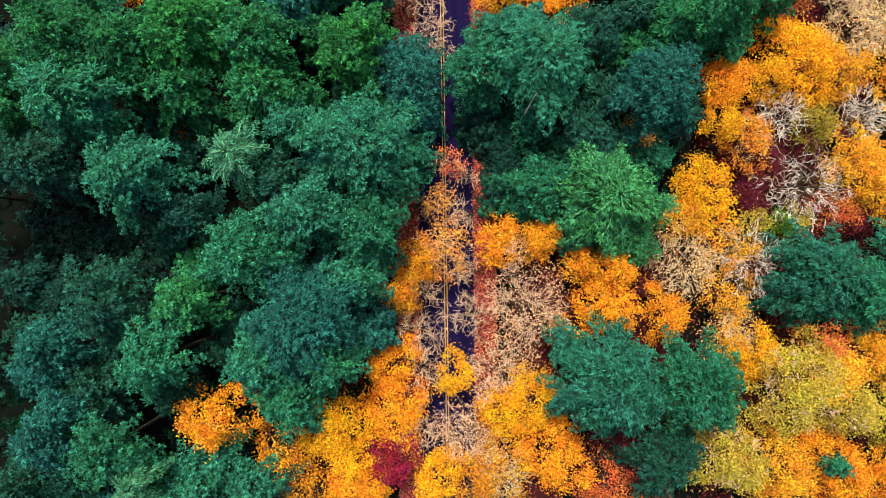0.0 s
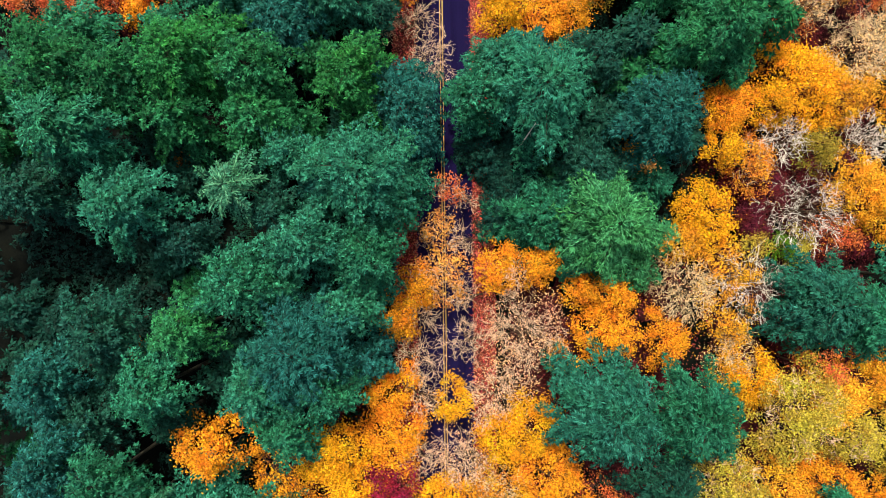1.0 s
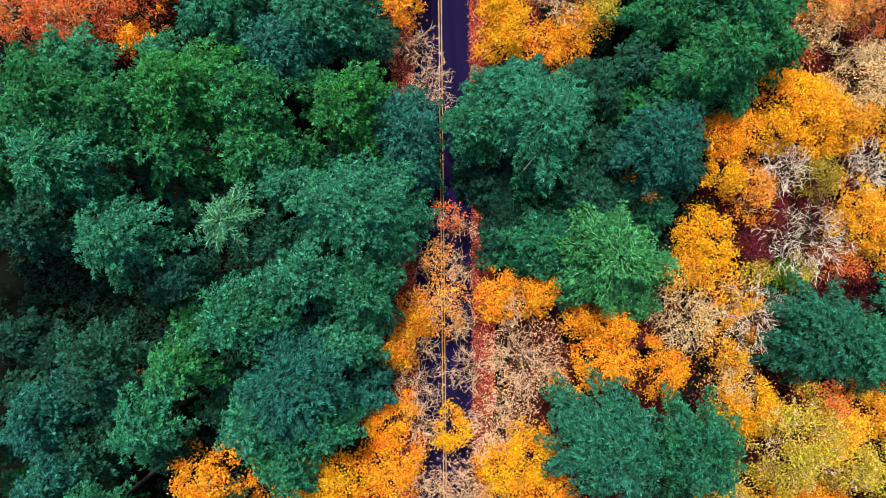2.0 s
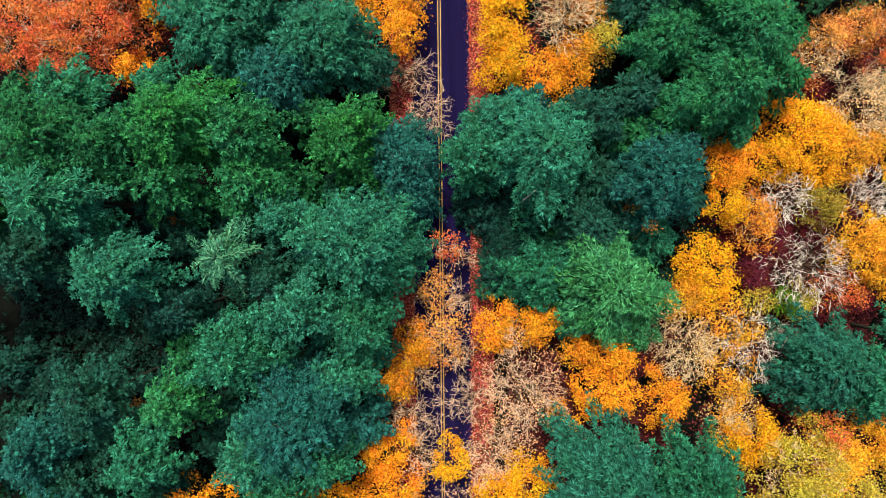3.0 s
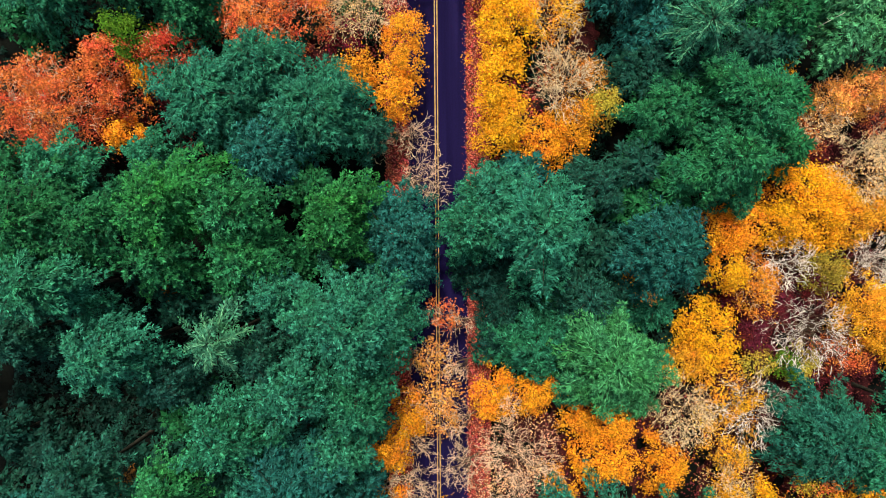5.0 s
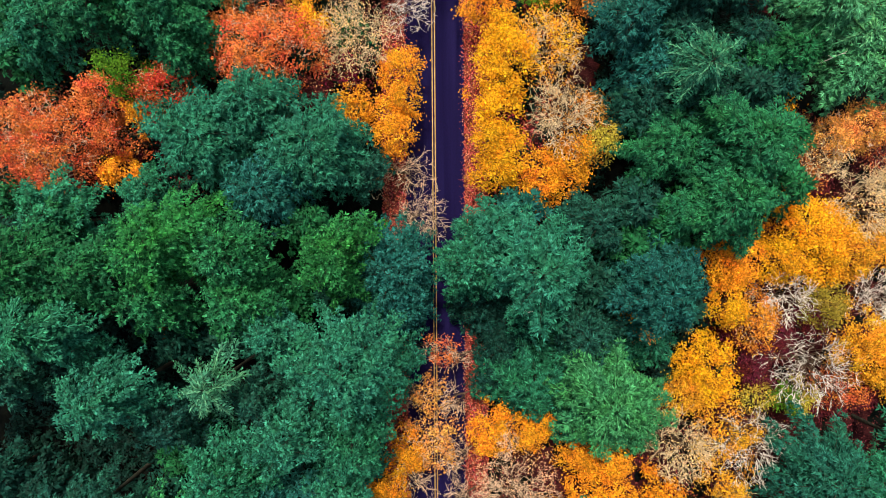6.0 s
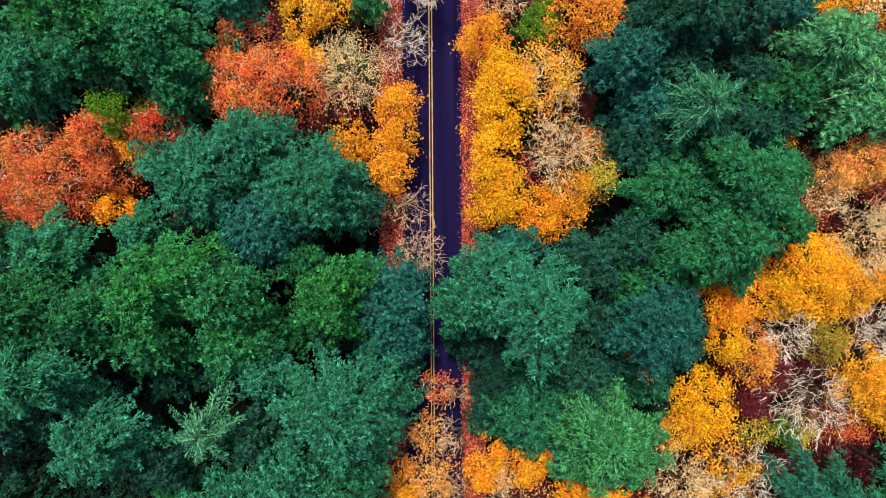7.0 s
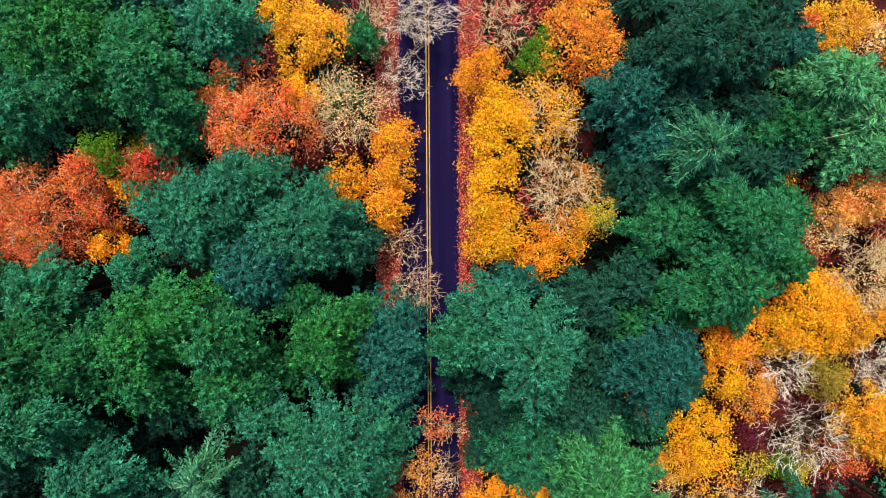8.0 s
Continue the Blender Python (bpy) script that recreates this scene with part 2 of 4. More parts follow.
# ---- trees ----
TEA = ((0.0215, 0.157, 0.088), "teal-green")
TEB = ((0.018, 0.128, 0.080), "sea-green")
BLU = ((0.0128, 0.1049, 0.0813), "dark blue-green")
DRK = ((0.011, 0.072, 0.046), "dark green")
GRN = ((0.0161, 0.1305, 0.0439), "deep green")
GRT = ((0.0175, 0.140, 0.069), "mid-green")
BRT = ((0.0214, 0.1626, 0.0385), "bright green")
LGT = ((0.036, 0.190, 0.064), "light green")
PAL = ((0.0449, 0.198, 0.1017), "pale silvery green")
YEL = ((0.85, 0.42, 0.018), "golden yellow")
GLD = ((0.82, 0.405, 0.03), "amber")
ORA = ((0.83, 0.335, 0.022), "bright orange")
ORG = ((0.83, 0.36, 0.085), "orange")
BRZ = ((0.72, 0.27, 0.035), "burnt orange")
RDO = ((0.70, 0.172, 0.050), "red-orange")
RED = ((0.66, 0.085, 0.035), "scarlet")
CRM = ((0.28, 0.016, 0.048), "dark crimson")
# dark green blackened further, to paint conifers standing in deep shade
SHD = ((0.007, 0.050, 0.036), "shade-blackened green")
LGE = ((0.055, 0.240, 0.095), "pale fresh green")
OLV = ((0.36, 0.27, 0.035), "olive-brown")
YGR = ((0.55, 0.43, 0.055), "olive-yellow")
RGT = ((0.018, 0.142, 0.054), "rich green")
STA = ((0.022, 0.140, 0.074), "light teal-green")
LGN = ((0.0214, 0.1552, 0.0503), "leaf-green")
MRN = ((0.16, 0.02, 0.03), "maroon")
GRE = ((0.10, 0.25, 0.015), "fresh green")
TAN = ((0.85, 0.55, 0.24), "tan")
PNK = ((0.88, 0.50, 0.26), "pinkish tan")
WHT = ((0.80, 0.60, 0.45), "whitish")
RST = ((0.34, 0.14, 0.03), "rust-brown")
GRY = ((0.60, 0.48, 0.36), "grey")


def rosettes(mesh, g, at, axis, up, size, petals, fan=2.1, slim=0.48):
    """Rounded fans of overlapping flat sprays, each fan domed about its own upward direction."""
    n = len(at)
    e1 = unit(axis - up * np.sum(axis * up, axis=1, keepdims=True))
    e2 = np.cross(up, e1)
    az = np.linspace(-fan, fan, petals) + g.normal(0, 0.25, (n, 1)) + g.normal(0, 0.20, (n, petals))
    c, s = np.cos(az)[..., None], np.sin(az)[..., None]
    way = c * e1[:, None] + s * e2[:, None]
    d = unit(way - up[:, None] * g.uniform(-0.10, 0.62, (n, petals, 1)))
    foot = at[:, None] + way * 0.03 + up[:, None] * g.uniform(0.0, 0.10, (n, petals, 1))
    side = unit(np.cross(up[:, None] + g.normal(0, 0.30, (n, petals, 3)), d))
    length = size[:, None] * g.uniform(0.75, 1.25, (n, petals)) * (1 + 0.28 * np.cos(az))
    mesh.kites(foot.reshape(-1, 3), d.reshape(-1, 3), side.reshape(-1, 3), length.ravel(), slim * length.ravel())


def conifer(x, y, top, reach, colour, broad=0.0, base=None, lush=1.0, starry=False, clear=None, pale=False):
    """An evergreen: a straight trunk and whorls of drooping limbs; lobed tufts along every shoot, or needle sprays on a starry one."""
    rgb, word = colour
    g = dice(x, y)
    bx, by = base if base else (x, y)
    z0 = float(ground_z(bx, by))
    h = top - z0
    size = "tall" if top > 13 else "broad" if reach > 5.5 else "slender" if reach < 4 else "medium-sized"
    ob = thing("conifer_tree", x, y, z0, f"{size} {word} conifer with {'long starry' if starry else 'drooping tufted'} boughs", "conifer tree", "evergreen forest")
    # fresh gathers the lighter sprays that paint highlights on the boughs
    wood, boughs, fresh = Mesh(), Mesh(), Mesh()
    wood.tube([(bx - x, by - y, -0.3), ((bx - x) * 0.4, (by - y) * 0.4, h * 0.5), (0, 0, h * 0.97)], 0.05 * reach + 0.06, 0.03, 7)
    nb = int((13 + 5.4 * reach) * (1 + 0.15 * broad)) if not starry else int(14 + 4.0 * reach)
    power = (0.60 if starry else 0.52) - 0.10 * broad
    depth = min(0.6 * h, (0.50 if starry else 0.74 - 0.15 * broad) * reach + 0.5)
    ph = g.uniform(0, 6.28, 4)
    at, along, flat, size_of, tip = [], [], [], [], []
    for k in range(nb):
        u = ((k + 0.6) / nb) ** 0.85
        az = k * 2.39996 + g.normal(0, 0.3)
        lump = 1 + (1 - 0.5 * broad) * (0.15 * math.sin(2 * az + ph[0]) + 0.13 * math.sin(3 * az + ph[1]) + 0.09 * math.sin(5 * az + ph[2]))
        L = max(0.6, reach * u ** power * lump * g.uniform(0.78 + 0.10 * broad, 1.12 - 0.04 * broad))
        if clear is not None and (clear - x) * math.cos(az) > 0:
            # boughs cut back where they would hang over the middle of the road
            L = min(L, max(0.5, ((clear - x) / math.cos(az) - 0.45) / 1.06))
        zb = h - 0.1 - depth * u ** 1.25 + g.normal(0, 0.12)
        rise = 0.62 - 0.70 * u + g.normal(0, 0.10)
        droop = 0.24 + 0.30 * u
        out, lat = np.array((math.cos(az), math.sin(az), 0)), np.array((-math.sin(az), math.cos(az), 0))
        bend = g.normal(0, 0.14)
        s = np.linspace(0, 0.9, 3)[:, None]
        line = np.array((0, 0, zb - 0.1)) + out * s * L + lat * bend * L * s ** 2 + np.array((0, 0, 1)) * (rise * s - droop * s ** 2) * L
        if lush == 1.0 and (starry or k % 2):
            wood.tube(line, 0.015 + 0.008 * L, 0.010, 3)
        if (starry or pale) and u < 0.8:
            # paler sprays along the ridge of the limb, its lit crest put into colour
            f = np.linspace(0.12, 0.97, int(5 + L / 0.22))
            ridge = np.array((0, 0, zb + 0.10)) + out * (f * L)[:, None] + lat * (bend * L * f ** 2)[:, None]
            ridge[:, 2] += (rise * f - droop * f ** 2) * L
            head = unit(out + lat * g.normal(0, 0.35, len(f))[:, None] + np.array((0, 0, 1)) * (rise - 2 * droop * f)[:, None])
            fresh.kites(ridge, head, unit(np.cross(np.array((0, 0, 1.0)) + g.normal(0, 0.15, (len(f), 3)), head)), g.uniform(0.35, 0.6, len(f)), np.full(len(f), 0.10))
        # side shoots, in turn to either hand, longest at mid-limb
        n = int(7 + L / 0.17) if starry else int(4 + L * lush / 0.27)
        q = np.linspace(0.10, 1.0, n) + g.normal(0, 0.012, n)
        hand = np.where(np.arange(n) % 2, 1.0, -1.0)
        shoot = (0.22 + (0.27 if starry else 0.40) * L * np.clip(1.05 - q, 0, 1) ** 0.8 * np.clip(q * 3.2, 0, 1)) * g.uniform(0.6, 1.25, n)
        shoot = np.minimum(shoot, 1.6)
        foot = np.array((0, 0, zb)) + out * (q * L)[:, None] + lat * (bend * L * q ** 2)[:, None]
        foot[:, 2] += (rise * q - droop * q ** 2) * L
        ang = hand * (0.95 - 0.45 * q) + g.normal(0, 0.15, n) + 2 * bend * q
        sd = out * np.cos(ang)[:, None] + lat * np.sin(ang)[:, None]
        sd[:, 2] = (rise - 2 * droop * q) * 0.8 - 0.22 + g.normal(0, 0.12, n)
        sd = unit(sd)
        nrm = unit(np.array((0, 0, 1.0)) - out * (rise - 2 * droop * q)[:, None] * 0.7 + g.normal(0, 0.18 if starry else 0.30, (n, 3)))
        reps = np.maximum(2 if starry else 1, (shoot / (0.175 if starry else 0.38 / lush ** 0.5)).astype(int))
        w = np.repeat(np.arange(n), reps)
        f = (np.arange(len(w)) - np.repeat(np.cumsum(reps) - reps, reps) + (0.5 if starry else 0.85)) / np.repeat(reps, reps)
        foot[:, 2] += 0 if starry else g.normal(0, 0.13, n)
        p = foot[w] + sd[w] * (f * shoot[w])[:, None]
        p[:, 2] -= 0.16 * f ** 2 * shoot[w] + g.normal(0, 0.03, len(w))
        at.append(p)
        flat.append(nrm[w])
        tip.append(f * np.repeat(reps, reps) > np.repeat(reps, reps) - 0.5)
        if starry:
            # needle sprays in pairs along each shoot
            side = unit(np.cross(nrm[w], sd[w]))
            flip = np.where(np.arange(len(w)) % 2, 1.0, -1.0)
            a = flip * (0.85 - 0.6 * f) + g.normal(0, 0.15, len(w))
            d = sd[w] * np.cos(a)[:, None] + side * np.sin(a)[:, None]
            d[:, 2] += g.normal(0, 0.16, len(w))
            along.append(d)
            size_of.append(g.uniform(0.36, 0.64, len(w)) * (1.05 - 0.35 * f))
        else:
            along.append(sd[w])
            size_of.append(g.uniform(0.27, 0.42, len(w)) / lush ** 0.5 * (1.08 - 0.25 * f))
    # the leader's own tufts close the top of the crown
    a = np.arange(14) * 2.39996
    ring = np.stack((np.cos(a), np.sin(a), 0.12 - np.arange(14) * 0.03), axis=-1)
    at.append(ring * np.array((1, 1, 0)) * np.linspace(0.08, 0.62, 14)[:, None] + np.array((0, 0, h)) + ring * np.array((0, 0, 1)))
    along.append(ring)
    flat.append(unit(ring * np.array((0.35, 0.35, 0)) + np.array((0, 0, 1.0))))
    size_of.append(np.full(14, 0.34))
    tip.append(np.arange(14) % 2 == 0)
    at, along, size_of, flat = np.concatenate(at), unit(np.concatenate(along)), np.concatenate(size_of), np.concatenate(flat)
    if starry:
        boughs.kites(at, along, unit(np.cross(flat + g.normal(0, 0.22, at.shape), along)), size_of, 0.10 + 0.125 * size_of)
    else:
        # the evergreens east of the road are finer and more feathery
        fine = x > 5 or broad > 0
        up, span, slim = unit(flat + g.normal(0, 0.24, at.shape)), 1.25 if fine else 2.1, 0.27 if fine else 0.48
        size_of = size_of * (1.3 if fine else 1.0)
        if lush == 1.0:
            end = np.concatenate(tip)
            rosettes(boughs, g, at[~end], along[~end], up[~end], size_of[~end], 7, span, slim)
            rosettes(boughs, g, at[end], along[end], up[end], size_of[end], 5, span, slim)
            # extra sprays on the shoot ends, for painted highlights
            rosettes(fresh, g, at[end] + up[end] * 0.05, along[end], up[end], size_of[end], 2, 0.5, slim * 0.8)
        else:
            rosettes(boughs, g, at, along, up, size_of * 1.1, 5, span, slim * 1.15)
    wood.object("trunk", BARK, ob, smooth=True)
    crown = boughs.object("crown", NEEDLES, ob)
    crown.color = (*rgb, 1)
    if lush == 1.0:
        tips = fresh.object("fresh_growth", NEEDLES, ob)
        tagged(tips, "paler sprays along the boughs, coloured as lit tips", kind="stuff")
        # the crown colour raised, so that the tips look lit
        tips.color = (1.5 * rgb[0] + 0.03, 1.35 * rgb[1] + 0.025, 1.35 * rgb[2] + 0.01, 1) if starry else (1.8 * rgb[0], 1.50 * rgb[1], 1.6 * rgb[2], 1)
    return ob


def limbs_of(g, tree, h, reach, clear, lean, levels, spread, width=1.0):
    """Grows forking limbs into a mesh; gives back the tips of the last forks and their directions."""
    tips = []
    bx, by = lean
    fork_z = h * clear
    start = np.array((bx * 0.0, by * 0.0, fork_z * 0.6))
    start[:2] = -np.array(lean) * (1 - 0.45)
    mid = np.array((0.0, 0.0, fork_z))
    mid[:2] = -np.array(lean) * 0.25
    tree.tube([(-bx, -by, -0.3), tuple(start), tuple(mid)], 0.03 * reach + 0.05, 0.022 * reach + 0.02, 6)

    def grow(p, d, length, r, level):
        n = 4 if level < 2 else 3
        pts = [p]
        dd = d.copy()
        for _ in range(n - 1):
            dd = unit(dd + g.normal(0, 0.22, 3) + np.array((0, 0, -0.03)))
            pts.append(pts[-1] + dd * length / (n - 1))
        tree.tube(pts, r, max(r * 0.55, 0.012), 3 if level else 4)
        if level:
            tips.extend((q, dd) for q in pts[1:])
        if level == levels - 1:
            return
        for k in range(3 if level < 2 else spread):
            where = pts[1 + (k % (n - 1))] if k else pts[-1]
            nd = unit(dd + g.normal(0, 0.62, 3) * np.array((1, 1, 0.55)) + np.array((0, 0, 0.05)))
            grow(np.array(where), nd, length * g.uniform(0.55, 0.78), max(r * 0.6, 0.02), level + 1)

    nl = 6 if reach > 3 else 5
    for k in range(nl):
        az = k * 6.283 / nl + g.uniform(-0.4, 0.4)
        up = max(0.15, (h - fork_z) / max(reach, 0.5) * g.uniform(0.5, 1.2))
        d = unit(np.array((math.cos(az), math.sin(az), up)))
        grow(mid.copy(), d, reach * 0.50, 0.014 * reach * width + 0.015, 0)
    return tips


def broadleaf(kind, x, y, top, reach, colour, leaves, base, label, bark, twigs=0, leaf=0.215, run=1.0):
    """A broad-leaved tree: forked limbs and loose clumps of single leaves."""
    rgb, word = colour
    g = dice(x, y)
    bx, by = base if base else (x, y)
    z0 = float(ground_z(bx, by))
    h = top - z0
    ob = thing(kind, x, y, z0, label, "deciduous tree", "autumn trees")
    wood = Mesh()
    tips = limbs_of(g, wood, h, reach, 0.38, (x - bx, y - by), 3, 3)
    stiff = 1.0 if leaves else 0.8
    if twigs:
        # arching boughs from the fork to all parts of the crown
        m = int(8 + 1.6 * reach ** 2)
        az, rim = np.arange(m) * 2.39996 + g.normal(0, 0.3, m), np.sqrt(g.uniform(0.02, 1.0, m)) * 0.82
        q = np.linspace(0, 1, 6)[None, :, None]
        fork = np.array((-0.6 * (x - bx), -0.6 * (y - by), h * 0.30))
        end = np.stack((reach * rim * np.cos(az), reach * rim * np.sin(az), h * (0.93 - 0.30 * rim ** 2) - g.uniform(0, 0.12, m) * h), axis=-1)
        arch = fork + (end - fork)[:, None] * q + np.array((0, 0, 0.14 * h)) * np.sin(q * np.pi) + g.normal(0, 0.05 * reach, (m, 1, 3)) * np.sin(q * 2 * np.pi)
        wood.twigs(arch, np.full(m, 0.006 * reach + 0.010), np.full(m, 0.014))
        dirs = unit(np.gradient(arch, axis=1))
        tips = tips[::3] + [(arch[i, j], dirs[i, j]) for i in range(m) for j in (3, 4, 5)]
    wood.object("trunk", BROWN_BARK, ob)
    if twigs:
        wood = Mesh()
        n = int(twigs * reach ** 2)
        foot, way = np.array([p for p, _ in tips]), np.array([d for _, d in tips])
        for share, reach_of, thick in ((0.40, 1.0, 0.029), (0.60, 0.62, 0.021)):
            m = int(n * share)
            k = g.integers(0, len(foot), m)
            p, d = foot[k], unit(way[k] + stiff * g.normal(0, 0.95, (m, 3)) * np.array((1, 1, 0.45)) + np.array((0, 0, 0.10)))
            curl = stiff * g.normal(0, 0.36, (m, 3)) * np.array((1, 1, 0.5))
            step = run * reach_of * g.uniform(0.16, 0.42, m)[:, None] * (0.55 + 0.07 * reach)
            path, ways = [p], [d]
            for _ in range(3 if reach_of == 1.0 else 2):
                p = p + d * step * 1.3
                path.append(p)
                d = unit(d + curl * 0.8 + stiff * g.normal(0, 0.22, (m, 3)) * np.array((1, 1, 0.6)))
                ways.append(d)
            path = np.stack(path, axis=1)
            path[:, :, 2] = np.clip(path[:, :, 2], h * 0.2, h * 1.02)
            wood.twigs(path, g.uniform(0.7, 1.15, m) * thick, np.full(m, 0.009))
            foot, way = np.concatenate((path[:, 1], path[:, 2], path[:, -1])), np.concatenate((ways[1], ways[2], ways[-1]))
        wood.object("twig_crown", bark, ob)
    if leaves:
        n_clump = int(9 + 5.5 * reach ** 2)
        ph = g.uniform(0, 6.28, 3)
        az = g.uniform(0, 6.283, n_clump)
        q = np.sqrt(g.uniform(0, 1, n_clump))
        lump = 1 + 0.18 * np.sin(2 * az + ph[0]) + 0.15 * np.sin(3 * az + ph[1]) + 0.08 * np.sin(5 * az + ph[2])
        rr = reach * 0.93 * q * lump
        c = np.stack((rr * np.cos(az), rr * np.sin(az), h * (0.97 - 0.42 * q ** 2.2) - g.uniform(0, 0.30, n_clump) * h * 0.5), axis=-1)
        n = int(leaves * 365 * reach ** 2)
        pick = g.integers(0, n_clump, n)
        off = g.normal(0, 1, (n, 3)) * np.array((0.36, 0.36, 0.20)) * (0.75 + 0.08 * reach) * g.choice((0.75, 0.9, 1.0, 1.5), (n, 1))
        at = c[pick] + off
        az = g.uniform(0, 6.283, n)
        d = np.stack((np.cos(az), np.sin(az), g.normal(-0.15, 0.35, n)), axis=-1)
        d = unit(d)
        side = unit(np.cross(np.array((0, 0, 1.0)) + g.normal(0, 0.4, (n, 3)), d))
        ln = g.uniform(0.7, 1.25, n) * leaf
        crown = Mesh()
        crown.kites(at, d, side, ln * 1.15, ln * g.uniform(0.5, 0.8, n))
        foliage_part = crown.object("crown", LEAVES, ob)
        foliage_part.color = (*rgb, 1)
    return ob


def leafy_tree(x, y, top, reach, colour, base=None):
    size = "large" if reach > 4.5 else "small" if reach < 2.9 else "medium-sized"
    return broadleaf("autumn_tree", x, y, top, reach, colour, 1.0, base, f"{size} deciduous tree in dense {colour[1]} autumn leaf", BROWN_BARK)


def thin_tree(x, y, top, reach, colour, base=None):
    return broadleaf("autumn_tree", x, y, top, reach, colour, 0.42, base, f"half-bare deciduous tree with scattered {colour[1]} leaves", BROWN_BARK, twigs=14)


def ruddy_tree(x, y, top, reach, colour, base=None):
    return broadleaf("autumn_tree", x, y, top, reach, colour, 0.85, base, f"deciduous tree in {colour[1]} leaf with pale twigs showing", PALE_BARK, twigs=34, leaf=0.20, run=0.6)


def twiggy_tree(x, y, top, reach, colour, base=None):
    return broadleaf("twiggy_tree", x, y, top, reach, colour, {PNK: 0.12, TAN: 0.12}.get(colour, 0.45), base, f"thinning tree with pale curling twigs and {colour[1]} leaves", TAN_BARK if colour in (TAN, GLD) else PALE_BARK, twigs=52, leaf=0.19)


def roadside_tree(x, y, top, reach, colour, base=None):
    return broadleaf("roadside_tree", x, y, top, reach, colour, 0.34, base, f"sparse tree leaning over the road with {colour[1]} leaves", PALE_BARK, twigs=30, leaf=0.22)


def bare_tree(x, y, top, reach, colour, base=None):
    bark = {PNK: PALE_BARK, TAN: TAN_BARK}.get(colour, GREY_BARK)
    return broadleaf("bare_tree", x, y, top, reach, colour, 0.0, base, f"leafless tree with {colour[1]} forked branches and twigs", bark, twigs=32 if colour == GRY else 56)


conifer(22.6, 39.2, 9.6, 4.0, BLU)
conifer(28.5, 35.3, 9.6, 3.6, DRK)
ruddy_tree(-44.0, 32.0, 12.2, 4.1, RDO)
conifer(-43.5, 26.5, 9.0, 3.2, GRN)
ruddy_tree(43.2, 32.8, 7.6, 3.0, ORG)
thin_tree(41.3, 29.0, 4.4, 2.7, RDO)
leafy_tree(-28.2, 13.1, 8.4, 0.7, RST)
leafy_tree(-32.9, -7.4, 10.0, 1.0, RST)
leafy_tree(22.8, 11.7, 8.4, 0.9, ORG)
thin_tree(21.6, 14.3, 8.4, 0.8, GLD)
thin_tree(54.8, 24.1, 4.6, 4.1, ORA)
leafy_tree(56.0, 18.2, 4.6, 4.1, GLD)
leafy_tree(54.5, 6.5, 4.6, 4.1, GLD)
conifer(52.3, -0.7, 9.4, 4.7, TEA)
leafy_tree(53.9, -12.1, 6.8, 4.7, GLD)
leafy_tree(53.0, -20.6, 7.9, 4.6, YGR)
leafy_tree(50.4, -26.8, 7.9, 4.0, ORA)
thin_tree(50.2, 50.6, 5.7, 3.7, ORA)
conifer(47.4, 43.8, 11.4, 4.7, LGE)
conifer(48.5, 38.7, 10.2, 4.2, LGE)
ruddy_tree(51.1, 33.3, 5.7, 3.7, RDO)
twiggy_tree(52.8, 28.0, 4.6, 3.8, TAN)
conifer(-35.6, 20.2, 18.9, 6.3, GRN)
conifer(-34.7, 14.7, 19.6, 5.3, GRT, pale=True)
conifer(-44.1, 14.4, 15.3, 4.2, GRN)
conifer(-45.3, 9.1, 14.3, 4.3, DRK)
conifer(-43.7, 18.7, 15.1, 3.6, GRN)
conifer(-25.0, 21.7, 17.2, 6.0, BRT)
conifer(-18.9, 21.2, 15.9, 5.4, GRN)
conifer(-31.0, 19.7, 17.4, 4.6, GRN)
conifer(-18.4, 16.5, 14.5, 4.9, GRN)
conifer(-26.5, 16.9, 14.4, 5.2, GRN)
conifer(-9.0, 20.8, 14.0, 5.1, BRT)
conifer(-30.2, 7.7, 17.7, 5.4, TEA)
conifer(-19.6, 9.2, 17.0, 3.9, PAL, starry=True)
conifer(-7.7, 10.3, 17.6, 7.2, TEA, clear=0.5)
conifer(-3.7, 8.3, 8.8, 2.8, GRT, base=(-6.2, 8.3), clear=-0.1)
conifer(-3.9, 18.4, 10.8, 6.8, BLU, base=(-6.2, 18.4), clear=0.75)
conifer(-40.6, 9.4, 15.3, 4.5, DRK)
conifer(-13.2, 3.8, 16.2, 5.7, TEA)
conifer(-7.5, 2.4, 14.9, 5.4, GRT)
conifer(-19.3, -0.5, 16.7, 5.6, GRT)
conifer(-25.0, -4.5, 16.6, 3.7, LGN)
conifer(-28.7, 26.7, 10.6, 3.6, GRT)
conifer(-33.4, -4.4, 16.1, 5.0, DRK)
conifer(-39.5, -9.6, 15.3, 4.3, BLU)
conifer(-28.3, -10.3, 16.4, 4.7, GRT)
conifer(-39.0, -17.6, 15.9, 4.7, BLU)
conifer(-32.9, -18.9, 16.9, 4.6, GRT)
conifer(-13.9, -6.8, 15.8, 7.2, BLU, broad=1)
conifer(-18.8, -10.8, 14.4, 4.6, TEA)
conifer(-9.3, -2.9, 13.3, 4.8, TEA)
conifer(-11.8, -11.2, 13.6, 4.7, GRT)
conifer(-25.5, -23.9, 12.6, 5.4, TEA)
conifer(-29.8, -22.2, 15.9, 3.0, PAL, starry=True)
conifer(-25.5, 3.8, 13.0, 3.8, SHD)
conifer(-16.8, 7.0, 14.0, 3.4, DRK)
conifer(-15.9, 13.1, 13.1, 3.7, TEA)
conifer(-36.3, -13.9, 12.3, 4.5, DRK)
conifer(-16.4, -15.8, 12.4, 4.3, GRT)
conifer(-37.5, 13.4, 13.1, 3.7, DRK)
